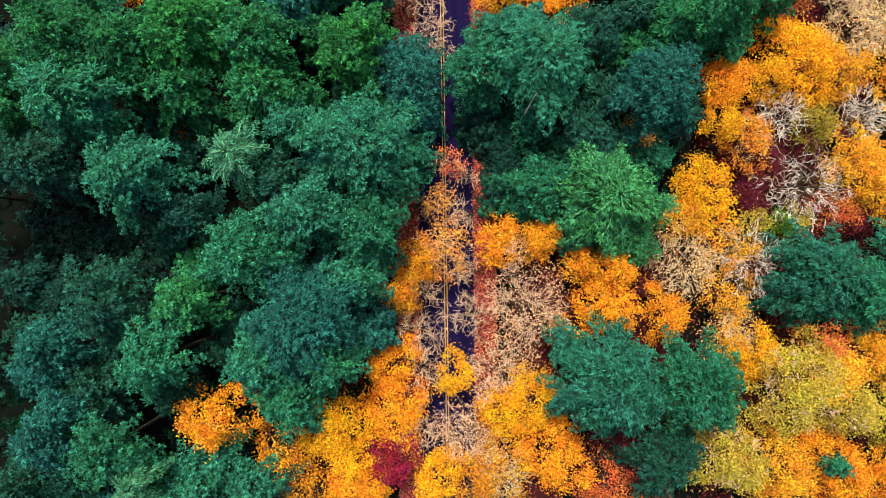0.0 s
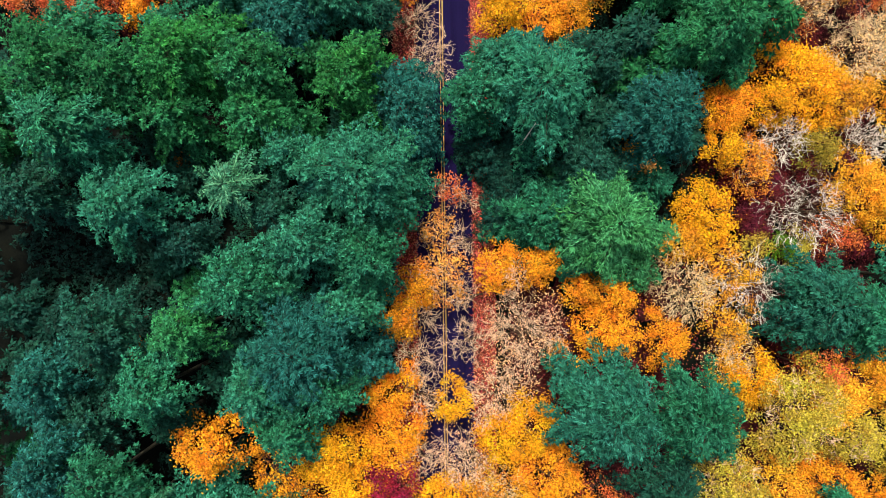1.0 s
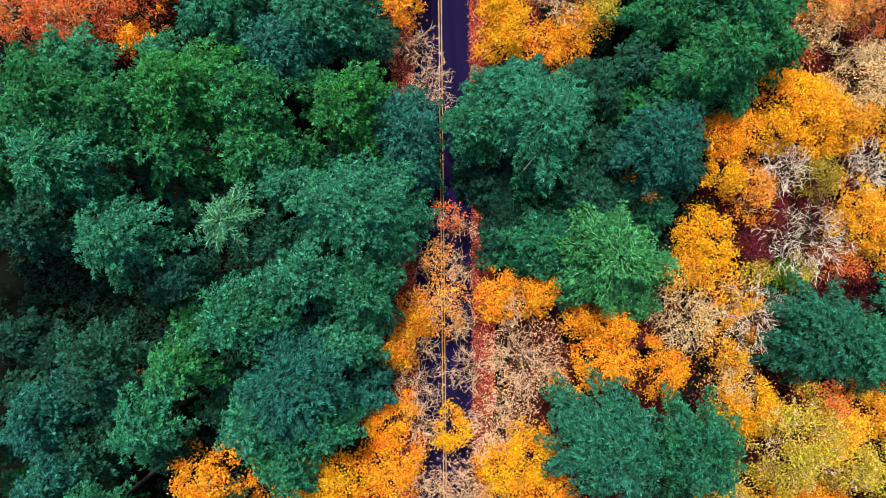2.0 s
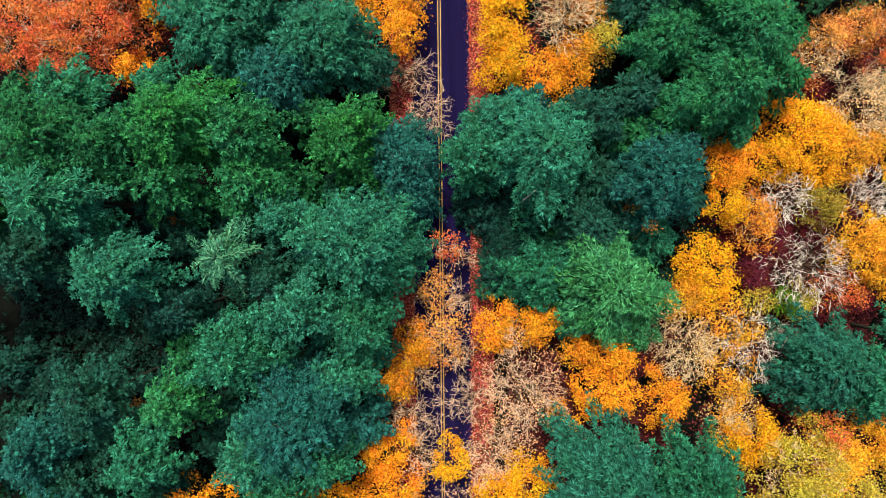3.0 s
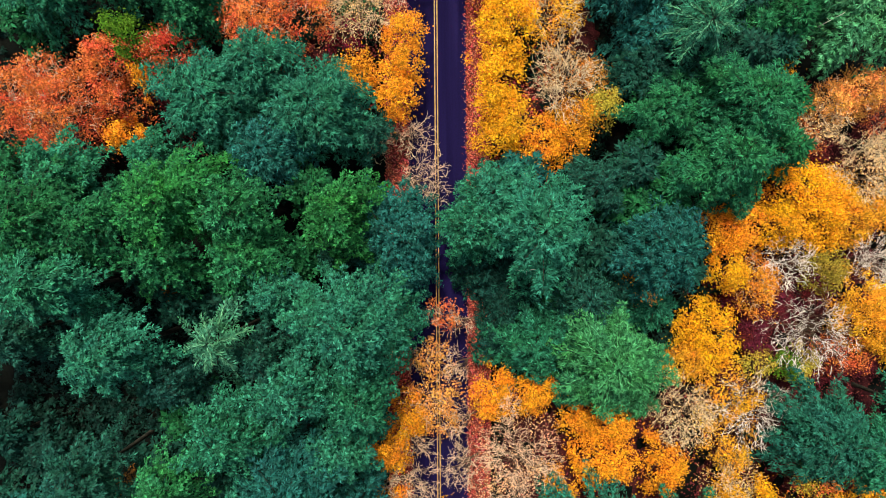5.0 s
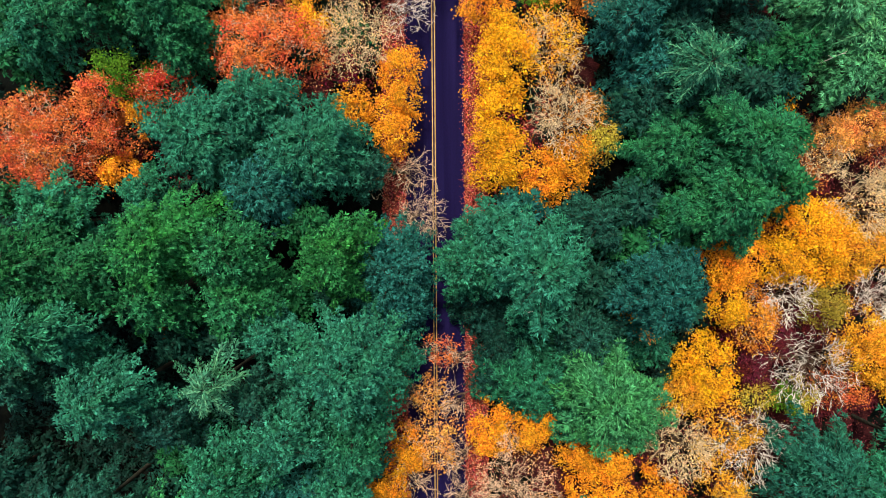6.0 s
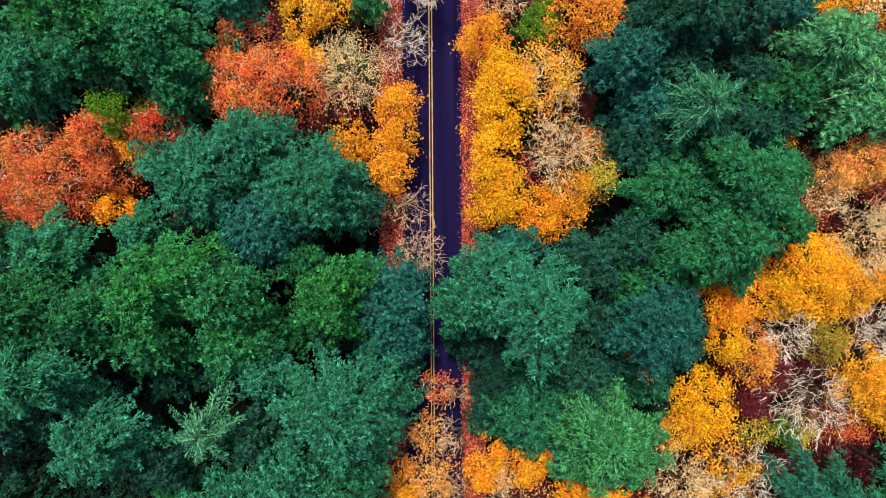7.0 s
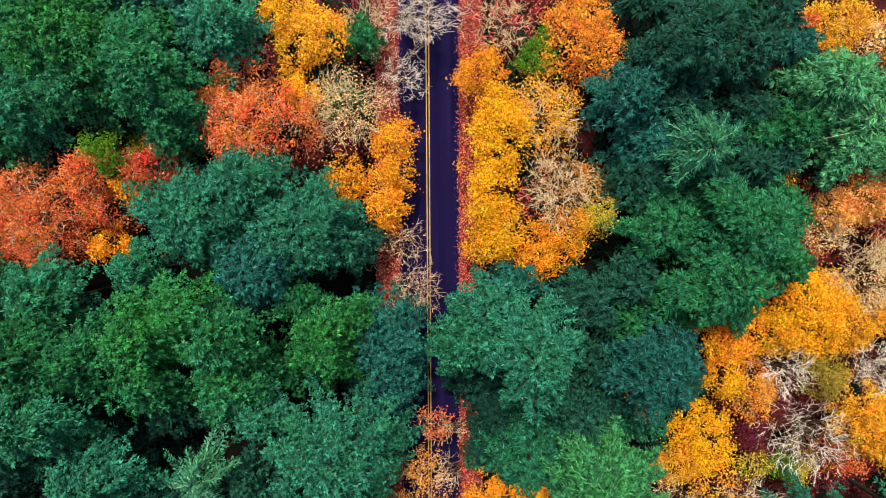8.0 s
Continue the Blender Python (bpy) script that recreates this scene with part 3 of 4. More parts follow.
conifer(-43.0, -23.3, 14.3, 4.3, DRK)
conifer(-20.6, -25.0, 11.2, 3.9, TEA)
conifer(10.4, 18.8, 14.3, 7.2, TEA, clear=0.7)
conifer(23.2, 16.9, 11.6, 5.9, BLU, broad=1)
conifer(29.2, 25.7, 13.0, 6.0, RGT)
conifer(31.8, 22.4, 8.4, 2.6, RGT)
conifer(18.0, 5.4, 11.6, 8.6, LGT, pale=True)
conifer(21.6, 0.5, 5.8, 4.3, LGT)
conifer(15.8, 2.4, 6.3, 4.4, GRT)
conifer(11.0, 6.7, 8.4, 6.4, GRT)
conifer(14.8, 9.9, 5.8, 4.4, GRT)
conifer(18.5, 12.5, 5.5, 5.2, DRK)
conifer(23.8, 10.7, 5.8, 4.3, GRT)
# low conifers whose blackened colour stands for the shadowed gap beside the road
conifer(6.8, 6.7, 4.6, 3.0, SHD)
conifer(7.7, 9.6, 3.6, 3.7, SHD)
conifer(8.2, 12.6, 3.6, 5.4, SHD, clear=2.2)
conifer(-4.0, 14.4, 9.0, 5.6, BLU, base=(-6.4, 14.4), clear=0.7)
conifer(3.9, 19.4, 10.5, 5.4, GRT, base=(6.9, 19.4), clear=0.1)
conifer(4.4, 14.9, 4.0, 4.2, SHD, base=(6.9, 14.9), clear=0.15)
conifer(17.0, -14.4, 13.3, 7.2, TEB, broad=1)
conifer(26.6, -15.0, 12.5, 5.6, GRT, broad=1)
conifer(42.9, -24.3, 7.8, 1.1, GRT)
conifer(24.3, -23.3, 10.0, 5.0, DRK)
conifer(41.9, -3.6, 9.1, 6.4, TEB, broad=1)
conifer(47.3, -5.5, 9.0, 5.4, GRT, broad=1)
conifer(16.9, 23.6, 9.5, 5.0, DRK)
conifer(6.1, 22.8, 10.2, 4.0, TEA, base=(6.9, 22.8))
conifer(15.8, 12.0, 9.2, 4.0, DRK)
leafy_tree(41.8, 21.9, 5.7, 5.8, YEL)
leafy_tree(33.0, 18.8, 6.6, 3.5, ORA)
leafy_tree(32.6, 14.6, 6.0, 2.7, YEL)
leafy_tree(38.5, 19.4, 5.9, 3.1, YEL)
leafy_tree(47.2, 20.7, 5.2, 4.1, GLD)
leafy_tree(31.8, 6.8, 2.7, 4.1, YEL)
leafy_tree(29.6, 3.6, 2.0, 3.0, GLD)
bare_tree(39.5, 15.0, 5.5, 3.8, WHT)
ruddy_tree(36.6, 12.6, 4.4, 3.4, BRZ)
leafy_tree(44.4, 14.2, 5.2, 2.7, OLV)
twiggy_tree(48.5, 25.1, 5.7, 5.3, TAN)
bare_tree(49.4, 15.1, 5.7, 3.8, WHT)
bare_tree(43.9, 7.2, 3.1, 5.9, GRY)
leafy_tree(50.2, 8.0, 5.2, 3.8, GLD)
leafy_tree(48.8, 10.8, 5.7, 3.2, GLD)
thin_tree(48.1, 4.4, 2.5, 3.2, RDO)
twiggy_tree(28.4, -2.0, 4.6, 4.7, TAN)
bare_tree(35.9, -1.7, 5.2, 5.3, GRY)
thin_tree(33.6, -0.4, 4.6, 3.8, GLD)
leafy_tree(26.0, -8.1, 5.2, 3.1, ORA)
thin_tree(33.8, -6.3, 4.1, 3.5, GLD)
twiggy_tree(34.4, -10.3, 4.1, 3.8, TAN)
leafy_tree(35.9, -12.5, 6.2, 4.2, YEL)
thin_tree(42.8, -11.3, 8.4, 2.6, RDO)
ruddy_tree(39.3, -15.6, 10.0, 6.1, YGR)
ruddy_tree(31.9, -24.0, 8.9, 4.9, YGR)
leafy_tree(38.3, -25.4, 7.9, 4.6, GLD)
ruddy_tree(46.2, -18.6, 7.9, 4.3, YGR)
leafy_tree(44.8, -26.1, 7.9, 4.3, ORA)
leafy_tree(43.7, -14.6, 8.9, 3.9, GLD)
leafy_tree(41.8, 2.6, 0.7, 2.0, GRE)
thin_tree(38.6, 2.7, 0.6, 2.4, YGR)
leafy_tree(44.0, 2.9, 0.6, 2.2, YGR)
leafy_tree(48.9, -13.3, 6.8, 3.3, GLD)
leafy_tree(6.1, 0.9, 6.8, 2.8, ORA)
leafy_tree(10.5, 0.9, 6.8, 2.9, ORA)
twiggy_tree(8.3, -0.1, 6.2, 2.4, PNK)
leafy_tree(19.0, -2.7, 6.6, 3.1, ORA)
leafy_tree(18.8, -6.9, 6.2, 3.7, ORA)
leafy_tree(16.0, -1.8, 6.2, 2.3, ORA)
leafy_tree(13.9, -9.9, 5.7, 2.0, ORA)
twiggy_tree(9.3, -6.8, 5.7, 5.3, PNK)
twiggy_tree(6.3, -14.1, 5.7, 4.6, PNK)
leafy_tree(9.3, -17.8, 6.8, 4.7, YEL)
leafy_tree(12.4, -23.8, 6.8, 4.4, ORA)
leafy_tree(1.1, -14.2, 7.3, 2.3, YEL, base=(-4.9, -14.2))
bare_tree(-1.9, -14.0, 5.6, 3.0, PNK, base=(-4.9, -14.0))
bare_tree(-1.9, -4.6, 5.9, 2.6, PNK, base=(-4.9, -4.6))
bare_tree(2.0, -2.6, 5.6, 2.6, PNK, base=(5.2, -2.6))
bare_tree(1.6, 4.0, 5.6, 2.3, PNK, base=(5.2, 4.0))
bare_tree(1.7, 8.7, 5.4, 1.9, PNK, base=(5.2, 8.7))
twiggy_tree(6.4, -25.4, 5.7, 4.4, GLD)
roadside_tree(0.2, 0.1, 7.9, 3.4, ORG, base=(-4.9, 0.1))
leafy_tree(-2.4, -0.8, 7.9, 2.2, ORA, base=(-4.9, -0.8))
roadside_tree(1.0, 9.8, 6.8, 1.9, RDO, base=(-4.9, 9.8))
roadside_tree(-0.3, 5.1, 7.3, 2.4, ORG, base=(-4.9, 5.1))
leafy_tree(-5.2, -4.2, 8.9, 3.0, ORA)
leafy_tree(36.2, 11.9, 0.9, 2.7, MRN)
leafy_tree(40.4, 9.7, 0.5, 3.2, MRN)
leafy_tree(44.1, 11.5, 0.7, 2.5, MRN)
leafy_tree(38.2, 6.4, 0.5, 2.5, MRN)
leafy_tree(50.0, 20.0, 0.9, 2.8, MRN)
leafy_tree(49.9, 3.6, 0.7, 3.2, MRN)
leafy_tree(47.2, 2.3, 0.5, 2.5, MRN)
leafy_tree(47.2, 18.9, 0.9, 2.3, MRN)
leafy_tree(44.0, 27.9, 1.4, 2.5, MRN)
leafy_tree(43.4, 33.1, 0.9, 2.9, MRN)
bare_tree(-2.6, -9.5, 5.7, 3.7, PNK, base=(-4.9, -9.5))
bare_tree(2.2, -7.7, 5.7, 3.1, PNK, base=(5.2, -7.7))
leafy_tree(-6.1, -12.7, 7.3, 3.3, ORA)
leafy_tree(-5.5, -18.4, 7.3, 4.0, ORA)
leafy_tree(-12.3, -20.1, 8.4, 4.1, YEL)
leafy_tree(-10.2, -23.4, 7.9, 3.0, YEL)
thin_tree(-18.0, -22.7, 7.9, 4.3, ORA)
leafy_tree(-24.3, -17.7, 13.3, 4.0, ORA)
leafy_tree(-5.9, -23.6, 8.4, 3.2, CRM)
leafy_tree(-8.4, -26.4, 7.4, 2.6, ORA)
leafy_tree(-0.9, -25.8, 6.8, 3.3, YEL, base=(-4.9, -25.8))
bare_tree(-2.8, -20.4, 5.7, 3.7, PNK, base=(-4.9, -20.4))
twiggy_tree(1.7, -21.0, 6.2, 4.0, PNK, base=(5.2, -21.0))
thin_tree(3.8, -26.1, 6.2, 3.7, ORA, base=(5.2, -26.1))
thin_tree(-16.3, -26.7, 7.3, 3.3, ORA)
leafy_tree(-11.0, -26.7, 7.3, 3.0, ORA)
thin_tree(18.9, -28.2, 4.6, 4.1, RDO)
conifer(-31.8, 48.4, 15.9, 6.3, BRT)
conifer(-24.9, 45.9, 15.7, 5.5, RGT)
conifer(-31.0, 44.2, 14.5, 5.0, RGT)
conifer(-18.7, 49.7, 13.4, 4.8, TEA)
conifer(-37.1, 42.5, 13.4, 4.6, GRT)
conifer(-24.2, 42.9, 13.3, 4.6, RGT)
conifer(-35.1, 50.3, 15.3, 4.3, GRN)
conifer(-22.4, 32.5, 12.2, 6.6, TEA, broad=1)
conifer(-11.6, 31.4, 12.1, 6.2, TEA, broad=1)
conifer(-17.1, 35.7, 12.3, 4.6, TEA, broad=1)
conifer(-16.5, 27.1, 11.8, 4.7, BLU, broad=1)
conifer(-35.8, 24.2, 14.5, 5.2, GRT)
conifer(25.8, 48.4, 12.9, 6.4, DRK)
conifer(20.0, 43.5, 11.4, 4.7, BLU)
conifer(26.2, 38.4, 13.1, 5.1, STA, starry=True)
conifer(31.1, 31.2, 13.0, 6.9, RGT)
conifer(39.5, 44.7, 11.5, 5.4, LGE, pale=True)
conifer(41.9, 38.8, 9.8, 4.5, LGE)
conifer(37.2, 41.1, 9.1, 3.6, GRN)
conifer(22.1, 36.2, 8.9, 4.6, DRK)
conifer(25.6, 43.1, 8.6, 3.8, DRK)
conifer(32.5, 42.9, 8.1, 3.7, DRK)
conifer(33.7, 40.1, 7.9, 3.0, GRN)
conifer(42.4, 41.7, 10.6, 3.5, LGE, starry=True)
conifer(-24.0, 40.6, 11.8, 3.6, RGT)
conifer(23.7, 31.2, 10.9, 4.8, RGT)
conifer(31.5, 48.1, 11.2, 4.1, DRK)
conifer(-6.5, 29.5, 6.9, 2.9, DRK)
conifer(-6.3, 51.0, 5.8, 2.6, GRN)
ruddy_tree(-16.9, 41.3, 12.2, 5.7, RDO)
ruddy_tree(-18.4, 46.3, 11.2, 2.7, RDO)
ruddy_tree(-37.8, 31.5, 12.2, 5.1, RDO)
ruddy_tree(-39.3, 34.2, 12.2, 3.4, RDO)
ruddy_tree(-33.3, 36.7, 11.1, 3.2, RDO)
ruddy_tree(-26.6, 37.0, 12.4, 3.5, RED)
ruddy_tree(-32.8, 33.0, 9.8, 2.5, RDO)
leafy_tree(-29.8, 35.2, 10.0, 1.7, ORA)
leafy_tree(-32.6, 29.1, 8.9, 2.3, ORA)
leafy_tree(-29.9, 38.4, 13.4, 2.8, GRE)
leafy_tree(-11.7, 50.5, 7.9, 4.1, GLD)
leafy_tree(-13.9, 52.7, 7.9, 2.7, YEL)
twiggy_tree(-8.2, 43.2, 7.5, 5.0, TAN)
conifer(-8.9, 44.6, 4.3, 3.0, GRN)
leafy_tree(-2.8, 37.0, 7.9, 2.2, ORA, base=(-4.9, 37.0))
leafy_tree(-3.1, 40.1, 7.9, 2.3, ORA, base=(-4.9, 40.1))
leafy_tree(-4.0, 33.9, 7.9, 3.1, ORA, base=(-4.9, 33.9))
leafy_tree(-8.6, 35.9, 7.3, 2.6, ORA)
thin_tree(-9.6, 40.8, 4.6, 2.5, CRM)
leafy_tree(-12.6, 45.4, 6.8, 2.0, YEL)
bare_tree(0.7, 53.2, 6.8, 4.5, WHT, base=(-4.9, 53.2))
bare_tree(-1.7, 47.0, 5.7, 3.0, WHT, base=(-4.9, 47.0))
bare_tree(-5.7, 52.2, 5.7, 3.4, TAN)
bare_tree(-1.9, 29.4, 4.6, 2.7, PNK, base=(-4.9, 29.4))
bare_tree(-6.2, 28.2, 5.0, 1.9, TAN)
bare_tree(-0.4, 24.6, 5.7, 3.3, PNK, base=(-4.9, 24.6))
bare_tree(8.2, 52.1, 5.7, 3.4, TAN)
leafy_tree(5.9, 47.7, 6.2, 2.6, ORA)
leafy_tree(8.4, 41.7, 7.9, 3.3, YEL)
leafy_tree(7.5, 38.7, 7.9, 2.5, YEL)
leafy_tree(6.2, 32.8, 7.6, 2.2, YEL)
leafy_tree(6.9, 28.9, 7.3, 2.1, YEL)
leafy_tree(12.0, 28.5, 6.8, 2.9, ORA)
thin_tree(16.1, 31.5, 6.8, 2.5, ORA)
leafy_tree(7.8, 44.2, 7.3, 2.1, YEL)
leafy_tree(6.8, 35.8, 7.9, 2.9, YEL)
leafy_tree(8.2, 30.6, 7.3, 2.8, YEL)
thin_tree(16.4, 35.6, 5.6, 3.4, BRZ)
bare_tree(14.3, 35.0, 7.4, 5.2, TAN)
twiggy_tree(12.9, 42.8, 6.2, 4.2, GLD)
leafy_tree(16.7, 50.3, 7.9, 4.8, BRZ)
leafy_tree(18.4, 32.3, 7.9, 2.2, YGR)
leafy_tree(14.6, 29.4, 6.8, 2.8, ORA)
leafy_tree(12.2, 49.5, 4.6, 2.5, GRE)
leafy_tree(42.7, 51.4, 6.8, 4.1, GLD)
leafy_tree(39.6, 51.8, 5.7, 2.4, RDO)
ruddy_tree(46.5, 33.7, 8.0, 3.2, ORG)
twiggy_tree(42.6, 31.0, 6.4, 3.9, TAN)
thin_tree(38.8, 36.3, 4.6, 2.0, ORA)
thin_tree(46.2, 50.6, 5.7, 3.1, TAN)
thin_tree(21.4, 13.6, 6.8, 1.1, ORA)
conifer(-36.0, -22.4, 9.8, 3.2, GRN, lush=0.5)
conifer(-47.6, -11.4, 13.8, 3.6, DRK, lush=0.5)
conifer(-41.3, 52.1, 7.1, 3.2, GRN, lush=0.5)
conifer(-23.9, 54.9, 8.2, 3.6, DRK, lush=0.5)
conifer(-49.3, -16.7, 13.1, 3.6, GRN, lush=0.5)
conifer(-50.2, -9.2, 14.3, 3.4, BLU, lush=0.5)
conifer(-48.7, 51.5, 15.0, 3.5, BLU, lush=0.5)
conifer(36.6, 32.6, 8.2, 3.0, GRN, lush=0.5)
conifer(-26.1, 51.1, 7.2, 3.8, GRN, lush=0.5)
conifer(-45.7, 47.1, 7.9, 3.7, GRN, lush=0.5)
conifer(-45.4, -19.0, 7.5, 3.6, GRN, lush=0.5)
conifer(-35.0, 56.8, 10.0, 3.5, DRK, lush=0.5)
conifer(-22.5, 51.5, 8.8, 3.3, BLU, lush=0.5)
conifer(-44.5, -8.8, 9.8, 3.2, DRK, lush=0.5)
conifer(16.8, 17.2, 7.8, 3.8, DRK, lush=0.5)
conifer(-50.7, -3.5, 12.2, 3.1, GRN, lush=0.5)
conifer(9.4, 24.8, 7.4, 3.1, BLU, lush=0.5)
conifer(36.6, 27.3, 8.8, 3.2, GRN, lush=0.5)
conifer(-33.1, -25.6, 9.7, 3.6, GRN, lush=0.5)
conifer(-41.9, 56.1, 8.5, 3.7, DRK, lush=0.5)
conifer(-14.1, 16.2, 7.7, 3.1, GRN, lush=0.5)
conifer(-42.1, -5.4, 8.0, 3.2, SHD, lush=0.5)
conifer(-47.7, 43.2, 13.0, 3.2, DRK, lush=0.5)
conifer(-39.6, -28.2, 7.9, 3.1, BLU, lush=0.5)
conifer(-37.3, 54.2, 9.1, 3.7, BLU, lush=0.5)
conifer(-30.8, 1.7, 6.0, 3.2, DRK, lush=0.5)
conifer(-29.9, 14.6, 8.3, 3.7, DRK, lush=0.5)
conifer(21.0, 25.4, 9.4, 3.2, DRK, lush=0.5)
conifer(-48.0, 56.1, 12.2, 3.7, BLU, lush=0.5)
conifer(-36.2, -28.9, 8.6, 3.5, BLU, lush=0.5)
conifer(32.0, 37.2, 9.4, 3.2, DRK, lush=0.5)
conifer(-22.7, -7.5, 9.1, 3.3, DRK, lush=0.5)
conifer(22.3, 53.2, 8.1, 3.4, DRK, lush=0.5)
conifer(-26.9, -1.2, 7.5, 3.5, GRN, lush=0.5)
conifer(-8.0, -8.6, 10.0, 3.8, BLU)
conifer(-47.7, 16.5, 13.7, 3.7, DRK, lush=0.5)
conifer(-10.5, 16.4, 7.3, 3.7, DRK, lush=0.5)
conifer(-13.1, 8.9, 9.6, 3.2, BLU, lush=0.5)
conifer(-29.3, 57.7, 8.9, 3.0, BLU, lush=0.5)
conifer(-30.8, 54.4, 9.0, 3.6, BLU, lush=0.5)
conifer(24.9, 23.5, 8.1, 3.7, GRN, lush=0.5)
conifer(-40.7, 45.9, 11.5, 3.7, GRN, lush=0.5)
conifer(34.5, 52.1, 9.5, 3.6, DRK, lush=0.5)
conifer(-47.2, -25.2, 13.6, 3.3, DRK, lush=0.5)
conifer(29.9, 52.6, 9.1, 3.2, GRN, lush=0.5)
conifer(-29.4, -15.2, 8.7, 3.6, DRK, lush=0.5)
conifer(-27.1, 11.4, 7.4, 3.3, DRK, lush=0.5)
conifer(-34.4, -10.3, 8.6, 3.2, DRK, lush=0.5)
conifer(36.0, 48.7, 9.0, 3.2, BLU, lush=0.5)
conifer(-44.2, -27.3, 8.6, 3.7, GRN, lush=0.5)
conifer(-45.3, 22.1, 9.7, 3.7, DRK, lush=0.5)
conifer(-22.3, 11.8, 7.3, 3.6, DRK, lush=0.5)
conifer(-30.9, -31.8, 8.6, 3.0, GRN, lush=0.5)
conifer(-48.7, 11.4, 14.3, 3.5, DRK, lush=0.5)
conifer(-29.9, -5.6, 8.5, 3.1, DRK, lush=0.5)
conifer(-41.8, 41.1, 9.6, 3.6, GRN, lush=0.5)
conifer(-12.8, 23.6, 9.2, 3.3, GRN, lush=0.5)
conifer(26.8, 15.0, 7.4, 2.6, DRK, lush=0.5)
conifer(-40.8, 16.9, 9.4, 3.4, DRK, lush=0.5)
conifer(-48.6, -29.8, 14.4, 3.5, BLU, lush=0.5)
conifer(-44.7, 52.6, 9.3, 3.0, GRN, lush=0.5)
conifer(-46.7, -3.3, 7.4, 3.2, SHD, lush=0.5)
conifer(-43.9, -13.0, 9.9, 3.8, BLU, lush=0.5)
conifer(35.9, 37.9, 7.4, 3.4, DRK, lush=0.5)
conifer(20.9, 21.5, 8.1, 3.4, GRN, lush=0.5)
conifer(-50.0, 6.5, 12.6, 3.7, DRK, lush=0.5)
conifer(-23.4, -10.7, 9.0, 3.6, DRK, lush=0.5)
conifer(-29.0, -27.0, 7.1, 3.6, BLU, lush=0.5)
conifer(-38.7, -31.8, 7.1, 3.3, DRK, lush=0.5)

# ---- undergrowth ----
def undergrowth(label, x0, x1, y0, y1, n):
    """Low ferns and saplings that close the gaps between the conifers, coloured as shaded."""
    g = dice(x0 + 1, y0)
    c = np.stack((g.uniform(x0, x1, n), g.uniform(y0, y1, n)), axis=-1)
    tall = g.uniform(0.5, 2.6, n)
    per = 14
    spot = np.repeat(np.arange(n), per)
    r = np.sqrt(g.uniform(0, 1, len(spot)))
    az = g.uniform(0, 6.283, len(spot))
    xy = c[spot] + (r * (0.5 + 0.35 * tall[spot]))[:, None] * np.stack((np.cos(az), np.sin(az)), axis=-1)
    z = ground_z(xy[:, 0], xy[:, 1]) + tall[spot] * (1 - 0.75 * r ** 2) * g.uniform(0.75, 1.0, len(spot))
    up = unit(np.stack((np.cos(az) * r * 0.5, np.sin(az) * r * 0.5, np.ones(len(az))), axis=-1))
    m = Mesh()
    rosettes(m, g, np.stack((xy[:, 0], xy[:, 1], z), axis=-1), np.stack((np.cos(az), np.sin(az), 0 * az), axis=-1), up, g.uniform(0.35, 0.6, len(az)), 4)
    ob = m.object("undergrowth", NEEDLES)
    # far darker than the plants' own green, painting the shade of the gaps
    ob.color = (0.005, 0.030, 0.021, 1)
    return tagged(ob, label, "undergrowth", kind="stuff")


undergrowth("undergrowth of ferns and saplings, coloured near-black as if in shade", -54, -7, -32, 60, 650)
undergrowth("undergrowth of ferns and saplings, coloured near-black as if in shade", -50, -26, -10, 14, 220)
undergrowth("undergrowth of ferns and saplings, coloured near-black as if in shade", 8, 36, 4, 52, 300)

# ---- fallen leaves ----
def fallen(name, label, x0, x1, y0, y1, n, size, mat=None):
    g = dice(x0, y0)
    x, y = g.uniform(x0, x1, n), g.uniform(y0, y1, n)
    z = np.maximum(ground_z(x, y), np.where((x > -5.6) & (x < 6.4), -0.02, -9)) + g.uniform(0.02, 0.07, n)
    az = g.uniform(0, 6.283, n)
    d = unit(np.stack((np.cos(az), np.sin(az), g.normal(0, 0.3, n)), axis=-1))
    side = unit(np.cross(np.array((0, 0, 1.0)) + g.normal(0, 0.3, (n, 3)), d))
    ln = g.uniform(0.7, 1.3, n) * size
    m = Mesh()
    m.kites(np.stack((x, y, z), axis=-1), d, side, ln, ln * 0.75)
    return tagged(m.object(name, mat or LITTER), label, "fallen leaves", kind="stuff")


fallen("fallen_leaves", "drift of crimson fallen leaves on the verge", 3.70, 6.5, -34, 66, 14000, 0.2)
fallen("fallen_leaves", "drift of crimson fallen leaves on the verge", -5.7, -2.85, -34, 66, 11000, 0.2)
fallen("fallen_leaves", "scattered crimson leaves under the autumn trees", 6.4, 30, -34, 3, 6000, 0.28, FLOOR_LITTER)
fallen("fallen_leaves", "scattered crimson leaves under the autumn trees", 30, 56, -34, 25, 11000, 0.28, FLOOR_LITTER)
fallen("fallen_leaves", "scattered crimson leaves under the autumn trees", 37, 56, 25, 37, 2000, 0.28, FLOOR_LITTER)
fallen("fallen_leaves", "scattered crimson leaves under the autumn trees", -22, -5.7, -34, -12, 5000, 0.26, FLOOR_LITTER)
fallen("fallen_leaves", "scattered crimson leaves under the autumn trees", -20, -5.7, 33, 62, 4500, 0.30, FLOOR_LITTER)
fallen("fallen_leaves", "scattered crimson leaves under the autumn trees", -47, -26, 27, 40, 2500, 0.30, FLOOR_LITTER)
fallen("fallen_leaves", "thick crimson leaf fall under the roadside trees", 6.4, 14, 22, 64, 7000, 0.28)
fallen("fallen_leaves", "pale dry leaves strewn over the crimson verge", 3.55, 6.5, -34, 66.5, 4600, 0.17, DRY_LITTER)
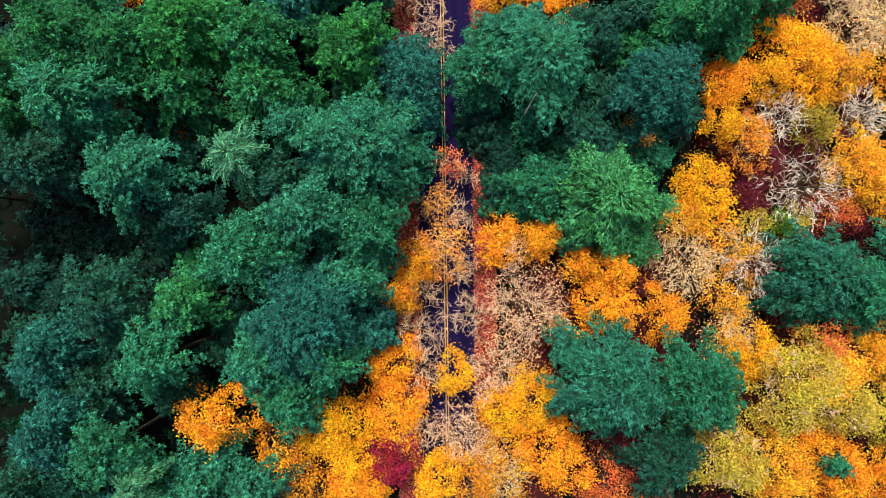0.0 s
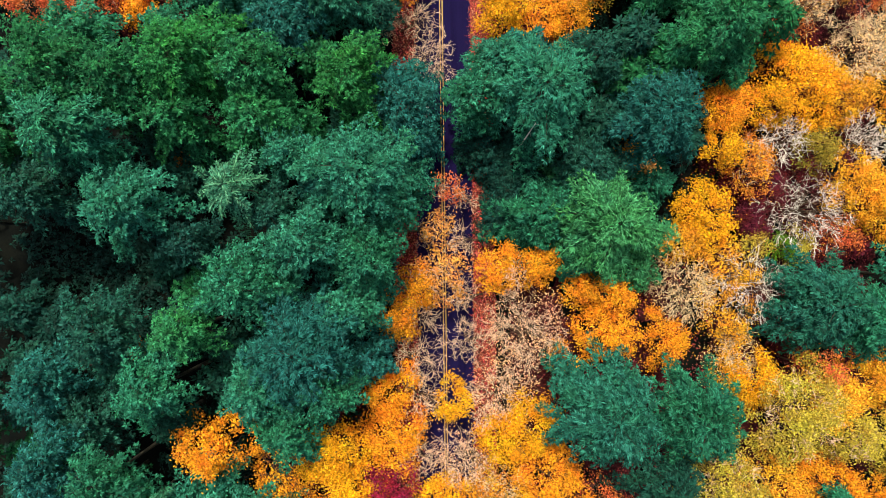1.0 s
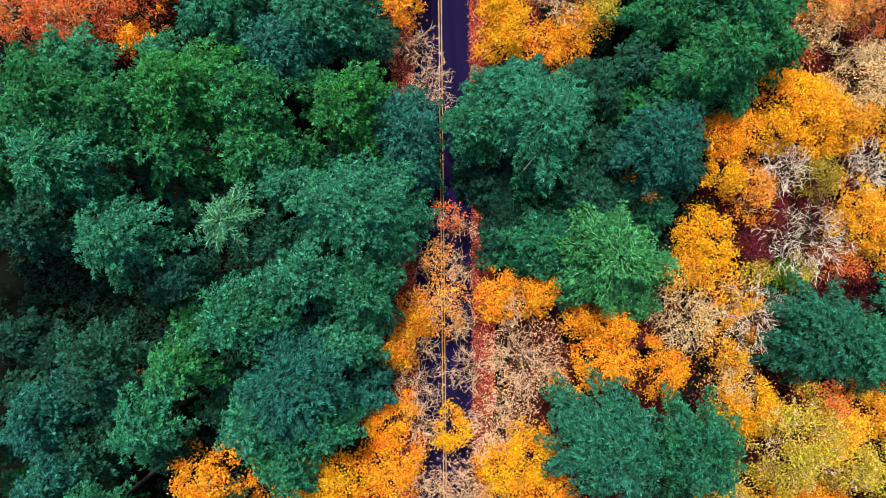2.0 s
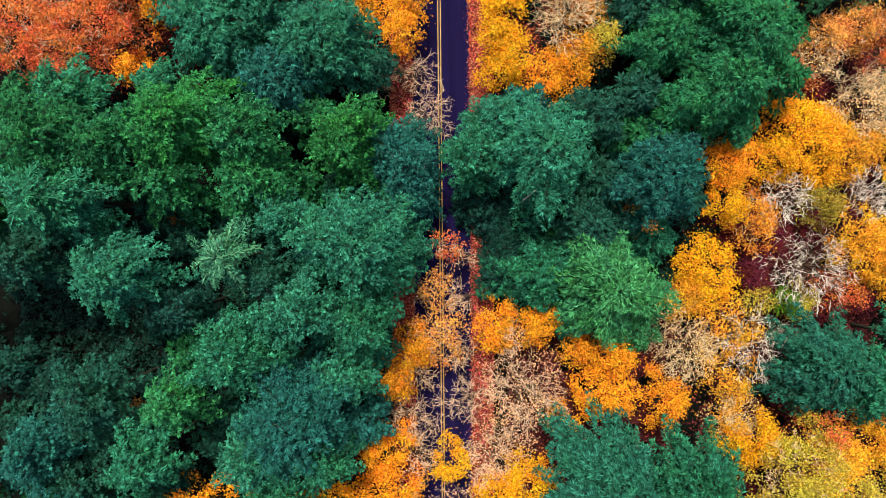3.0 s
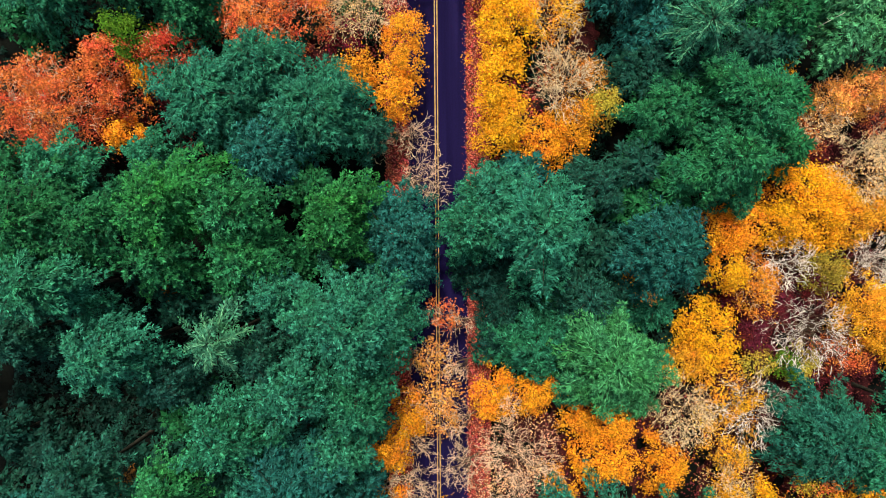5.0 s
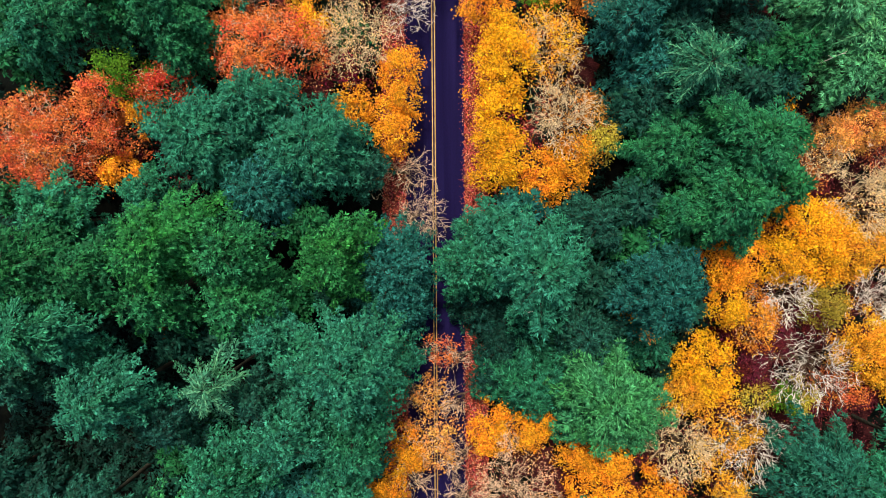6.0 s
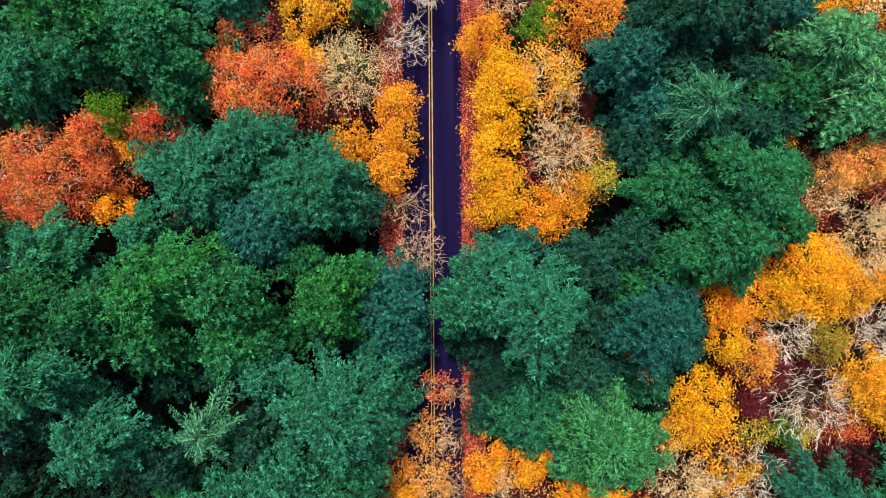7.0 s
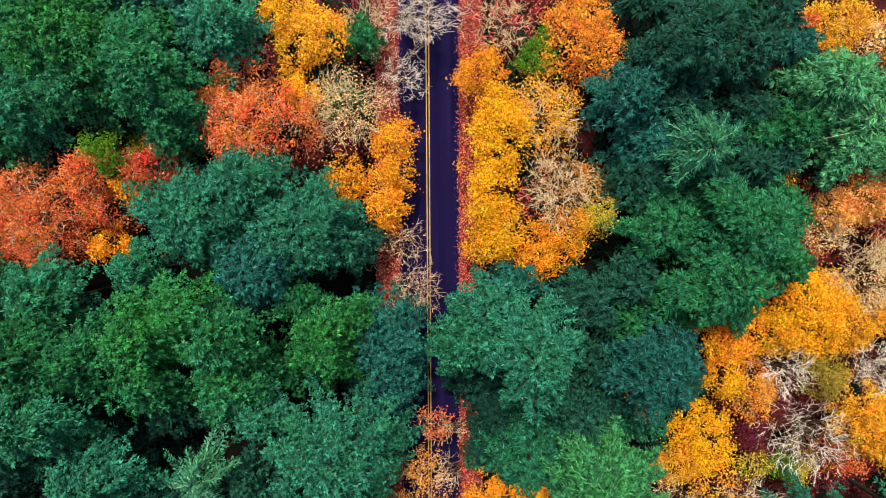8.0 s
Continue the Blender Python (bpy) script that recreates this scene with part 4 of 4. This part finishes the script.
fallen("fallen_leaves", "pale dry leaves strewn over the crimson verge", -5.8, -2.75, -34, 66.5, 4000, 0.17, DRY_LITTER)
for edge in (ROAD_L + 0.25, ROAD_R - 0.25):
    fallen("fallen_leaves", "loose red leaves along the edge of the asphalt", edge - 0.35, edge + 0.35, -34, 66, 420, 0.16)


# ---- a white estate car under the boughs ----
def box(bm, size, at, bevel=0.0, seg=2, taper=1.0):
    r = bmesh.ops.create_cube(bm, size=1.0)
    for v in r["verts"]:
        k = taper if v.co.z > 0 else 1.0
        v.co = Vector((v.co.x * size[0] * k, v.co.y * size[1] * k, v.co.z * size[2])) + Vector(at)
    if bevel:
        es = {e for v in r["verts"] for e in v.link_edges}
        bmesh.ops.bevel(bm, geom=list(es), offset=bevel, segments=seg, affect="EDGES", profile=0.6)


def white_car(x, y):
    car = thing("car", x, y, 0.03, "white estate car with dark glass under the trees", "car", "")
    bm = bmesh.new()
    box(bm, (1.82, 4.75, 0.62), (0, 0, 0.62), 0.16, 3)
    body = part("body", bm, WHITE_CAR, car)
    bm = bmesh.new()
    box(bm, (1.62, 3.0, 0.52), (0, 0.42, 1.16), 0.12, 3, 0.86)
    part("cabin", bm, DARK_GLASS, car, "dark tinted cabin glass")
    bm = bmesh.new()
    box(bm, (1.36, 2.25, 0.07), (0, 0.50, 1.445), 0.03, 2, 0.97)
    roof = part("roof", bm, WHITE_CAR, car)
    for sy in (-0.1, 1.1):
        bm = bmesh.new()
        box(bm, (0.8, 0.34, 0.02), (0, 0.3 + sy * 0.6, 1.49), 0.008, 1)
        part("roof_window", bm, DARK_GLASS, roof)
    for sx in (-0.62, 0.62):
        bm = bmesh.new()
        box(bm, (0.05, 2.0, 0.05), (sx, 0.5, 1.50), 0.015, 1)
        part("roof_rail", bm, RIM, roof, "slim metal roof rail")
        bm = bmesh.new()
        box(bm, (0.2, 0.14, 0.12), (sx * 1.62, -0.85, 1.0), 0.04, 2)
        part("door_mirror", bm, WHITE_CAR, body)
        bm = bmesh.new()
        box(bm, (0.34, 0.10, 0.14), (sx, -2.34, 0.72), 0.03, 2)
        part("headlight", bm, CLEAR_LAMP, body)
        bm = bmesh.new()
        box(bm, (0.24, 0.08, 0.26), (sx * 1.15, 2.35, 0.80), 0.03, 2)
        part("tail_light", bm, RED_LAMP, body)
        for wy in (-1.42, 1.42):
            bm = bmesh.new()
            turn = Matrix.Translation((sx * 1.29, wy, 0.33)) @ Matrix.Rotation(radians(90), 4, "Y")
            bmesh.ops.create_cone(bm, cap_ends=True, segments=24, radius1=0.33, radius2=0.33, depth=0.22, matrix=turn)
            bmesh.ops.bevel(bm, geom=[e for e in bm.edges if e.is_manifold and len(e.link_faces) == 2 and max(len(f.verts) for f in e.link_faces) > 4], offset=0.03, segments=2, affect="EDGES")
            wheel = part("wheel", bm, RUBBER, car)
            bm = bmesh.new()
            bmesh.ops.create_cone(bm, cap_ends=True, segments=20, radius1=0.21, radius2=0.19, depth=0.235, matrix=turn)
            part("rim", bm, RIM, wheel)
    return car


white_car(-2.2, 17.6)


# ---- dead stems among the conifers ----
def dead_tree(x, y, top, base):
    g = dice(x, y)
    z0 = float(ground_z(*base))
    h = top - z0
    ob = thing("dead_tree", x, y, z0, "bleached dead stem with broken stubs among living conifers", "dead tree", "")
    foot = np.array((base[0] - x, base[1] - y, -0.3))
    tip = np.array((0.0, 0.0, h))
    stem = Mesh()
    line = [foot + (tip - foot) * s + np.array((math.sin(s * 5) * 0.06, math.cos(s * 4) * 0.06, 0)) for s in np.linspace(0, 1, 7)]
    stem.tube(line, 0.15, 0.035, 6)
    stem.object("trunk", GREY_BARK, ob, smooth=True)
    stubs = Mesh()
    for k in range(4):
        s = 1 - 0.09 * k - 0.05
        p = foot + (tip - foot) * s
        az = k * 2.4
        d = np.array((math.cos(az), math.sin(az), 0.25))
        stubs.tube([p, p + d * 0.25, p + d * g.uniform(0.35, 0.6) + np.array((0, 0, -0.1))], 0.02, 0.010, 3)
    stubs.object("twig_crown", GREY_BARK, ob)
    return ob


dead_tree(9.5, 15.3, 12.6, (8.7, 14.1))
dead_tree(40.2, 39.9, 10.0, (38.6, 39.3))
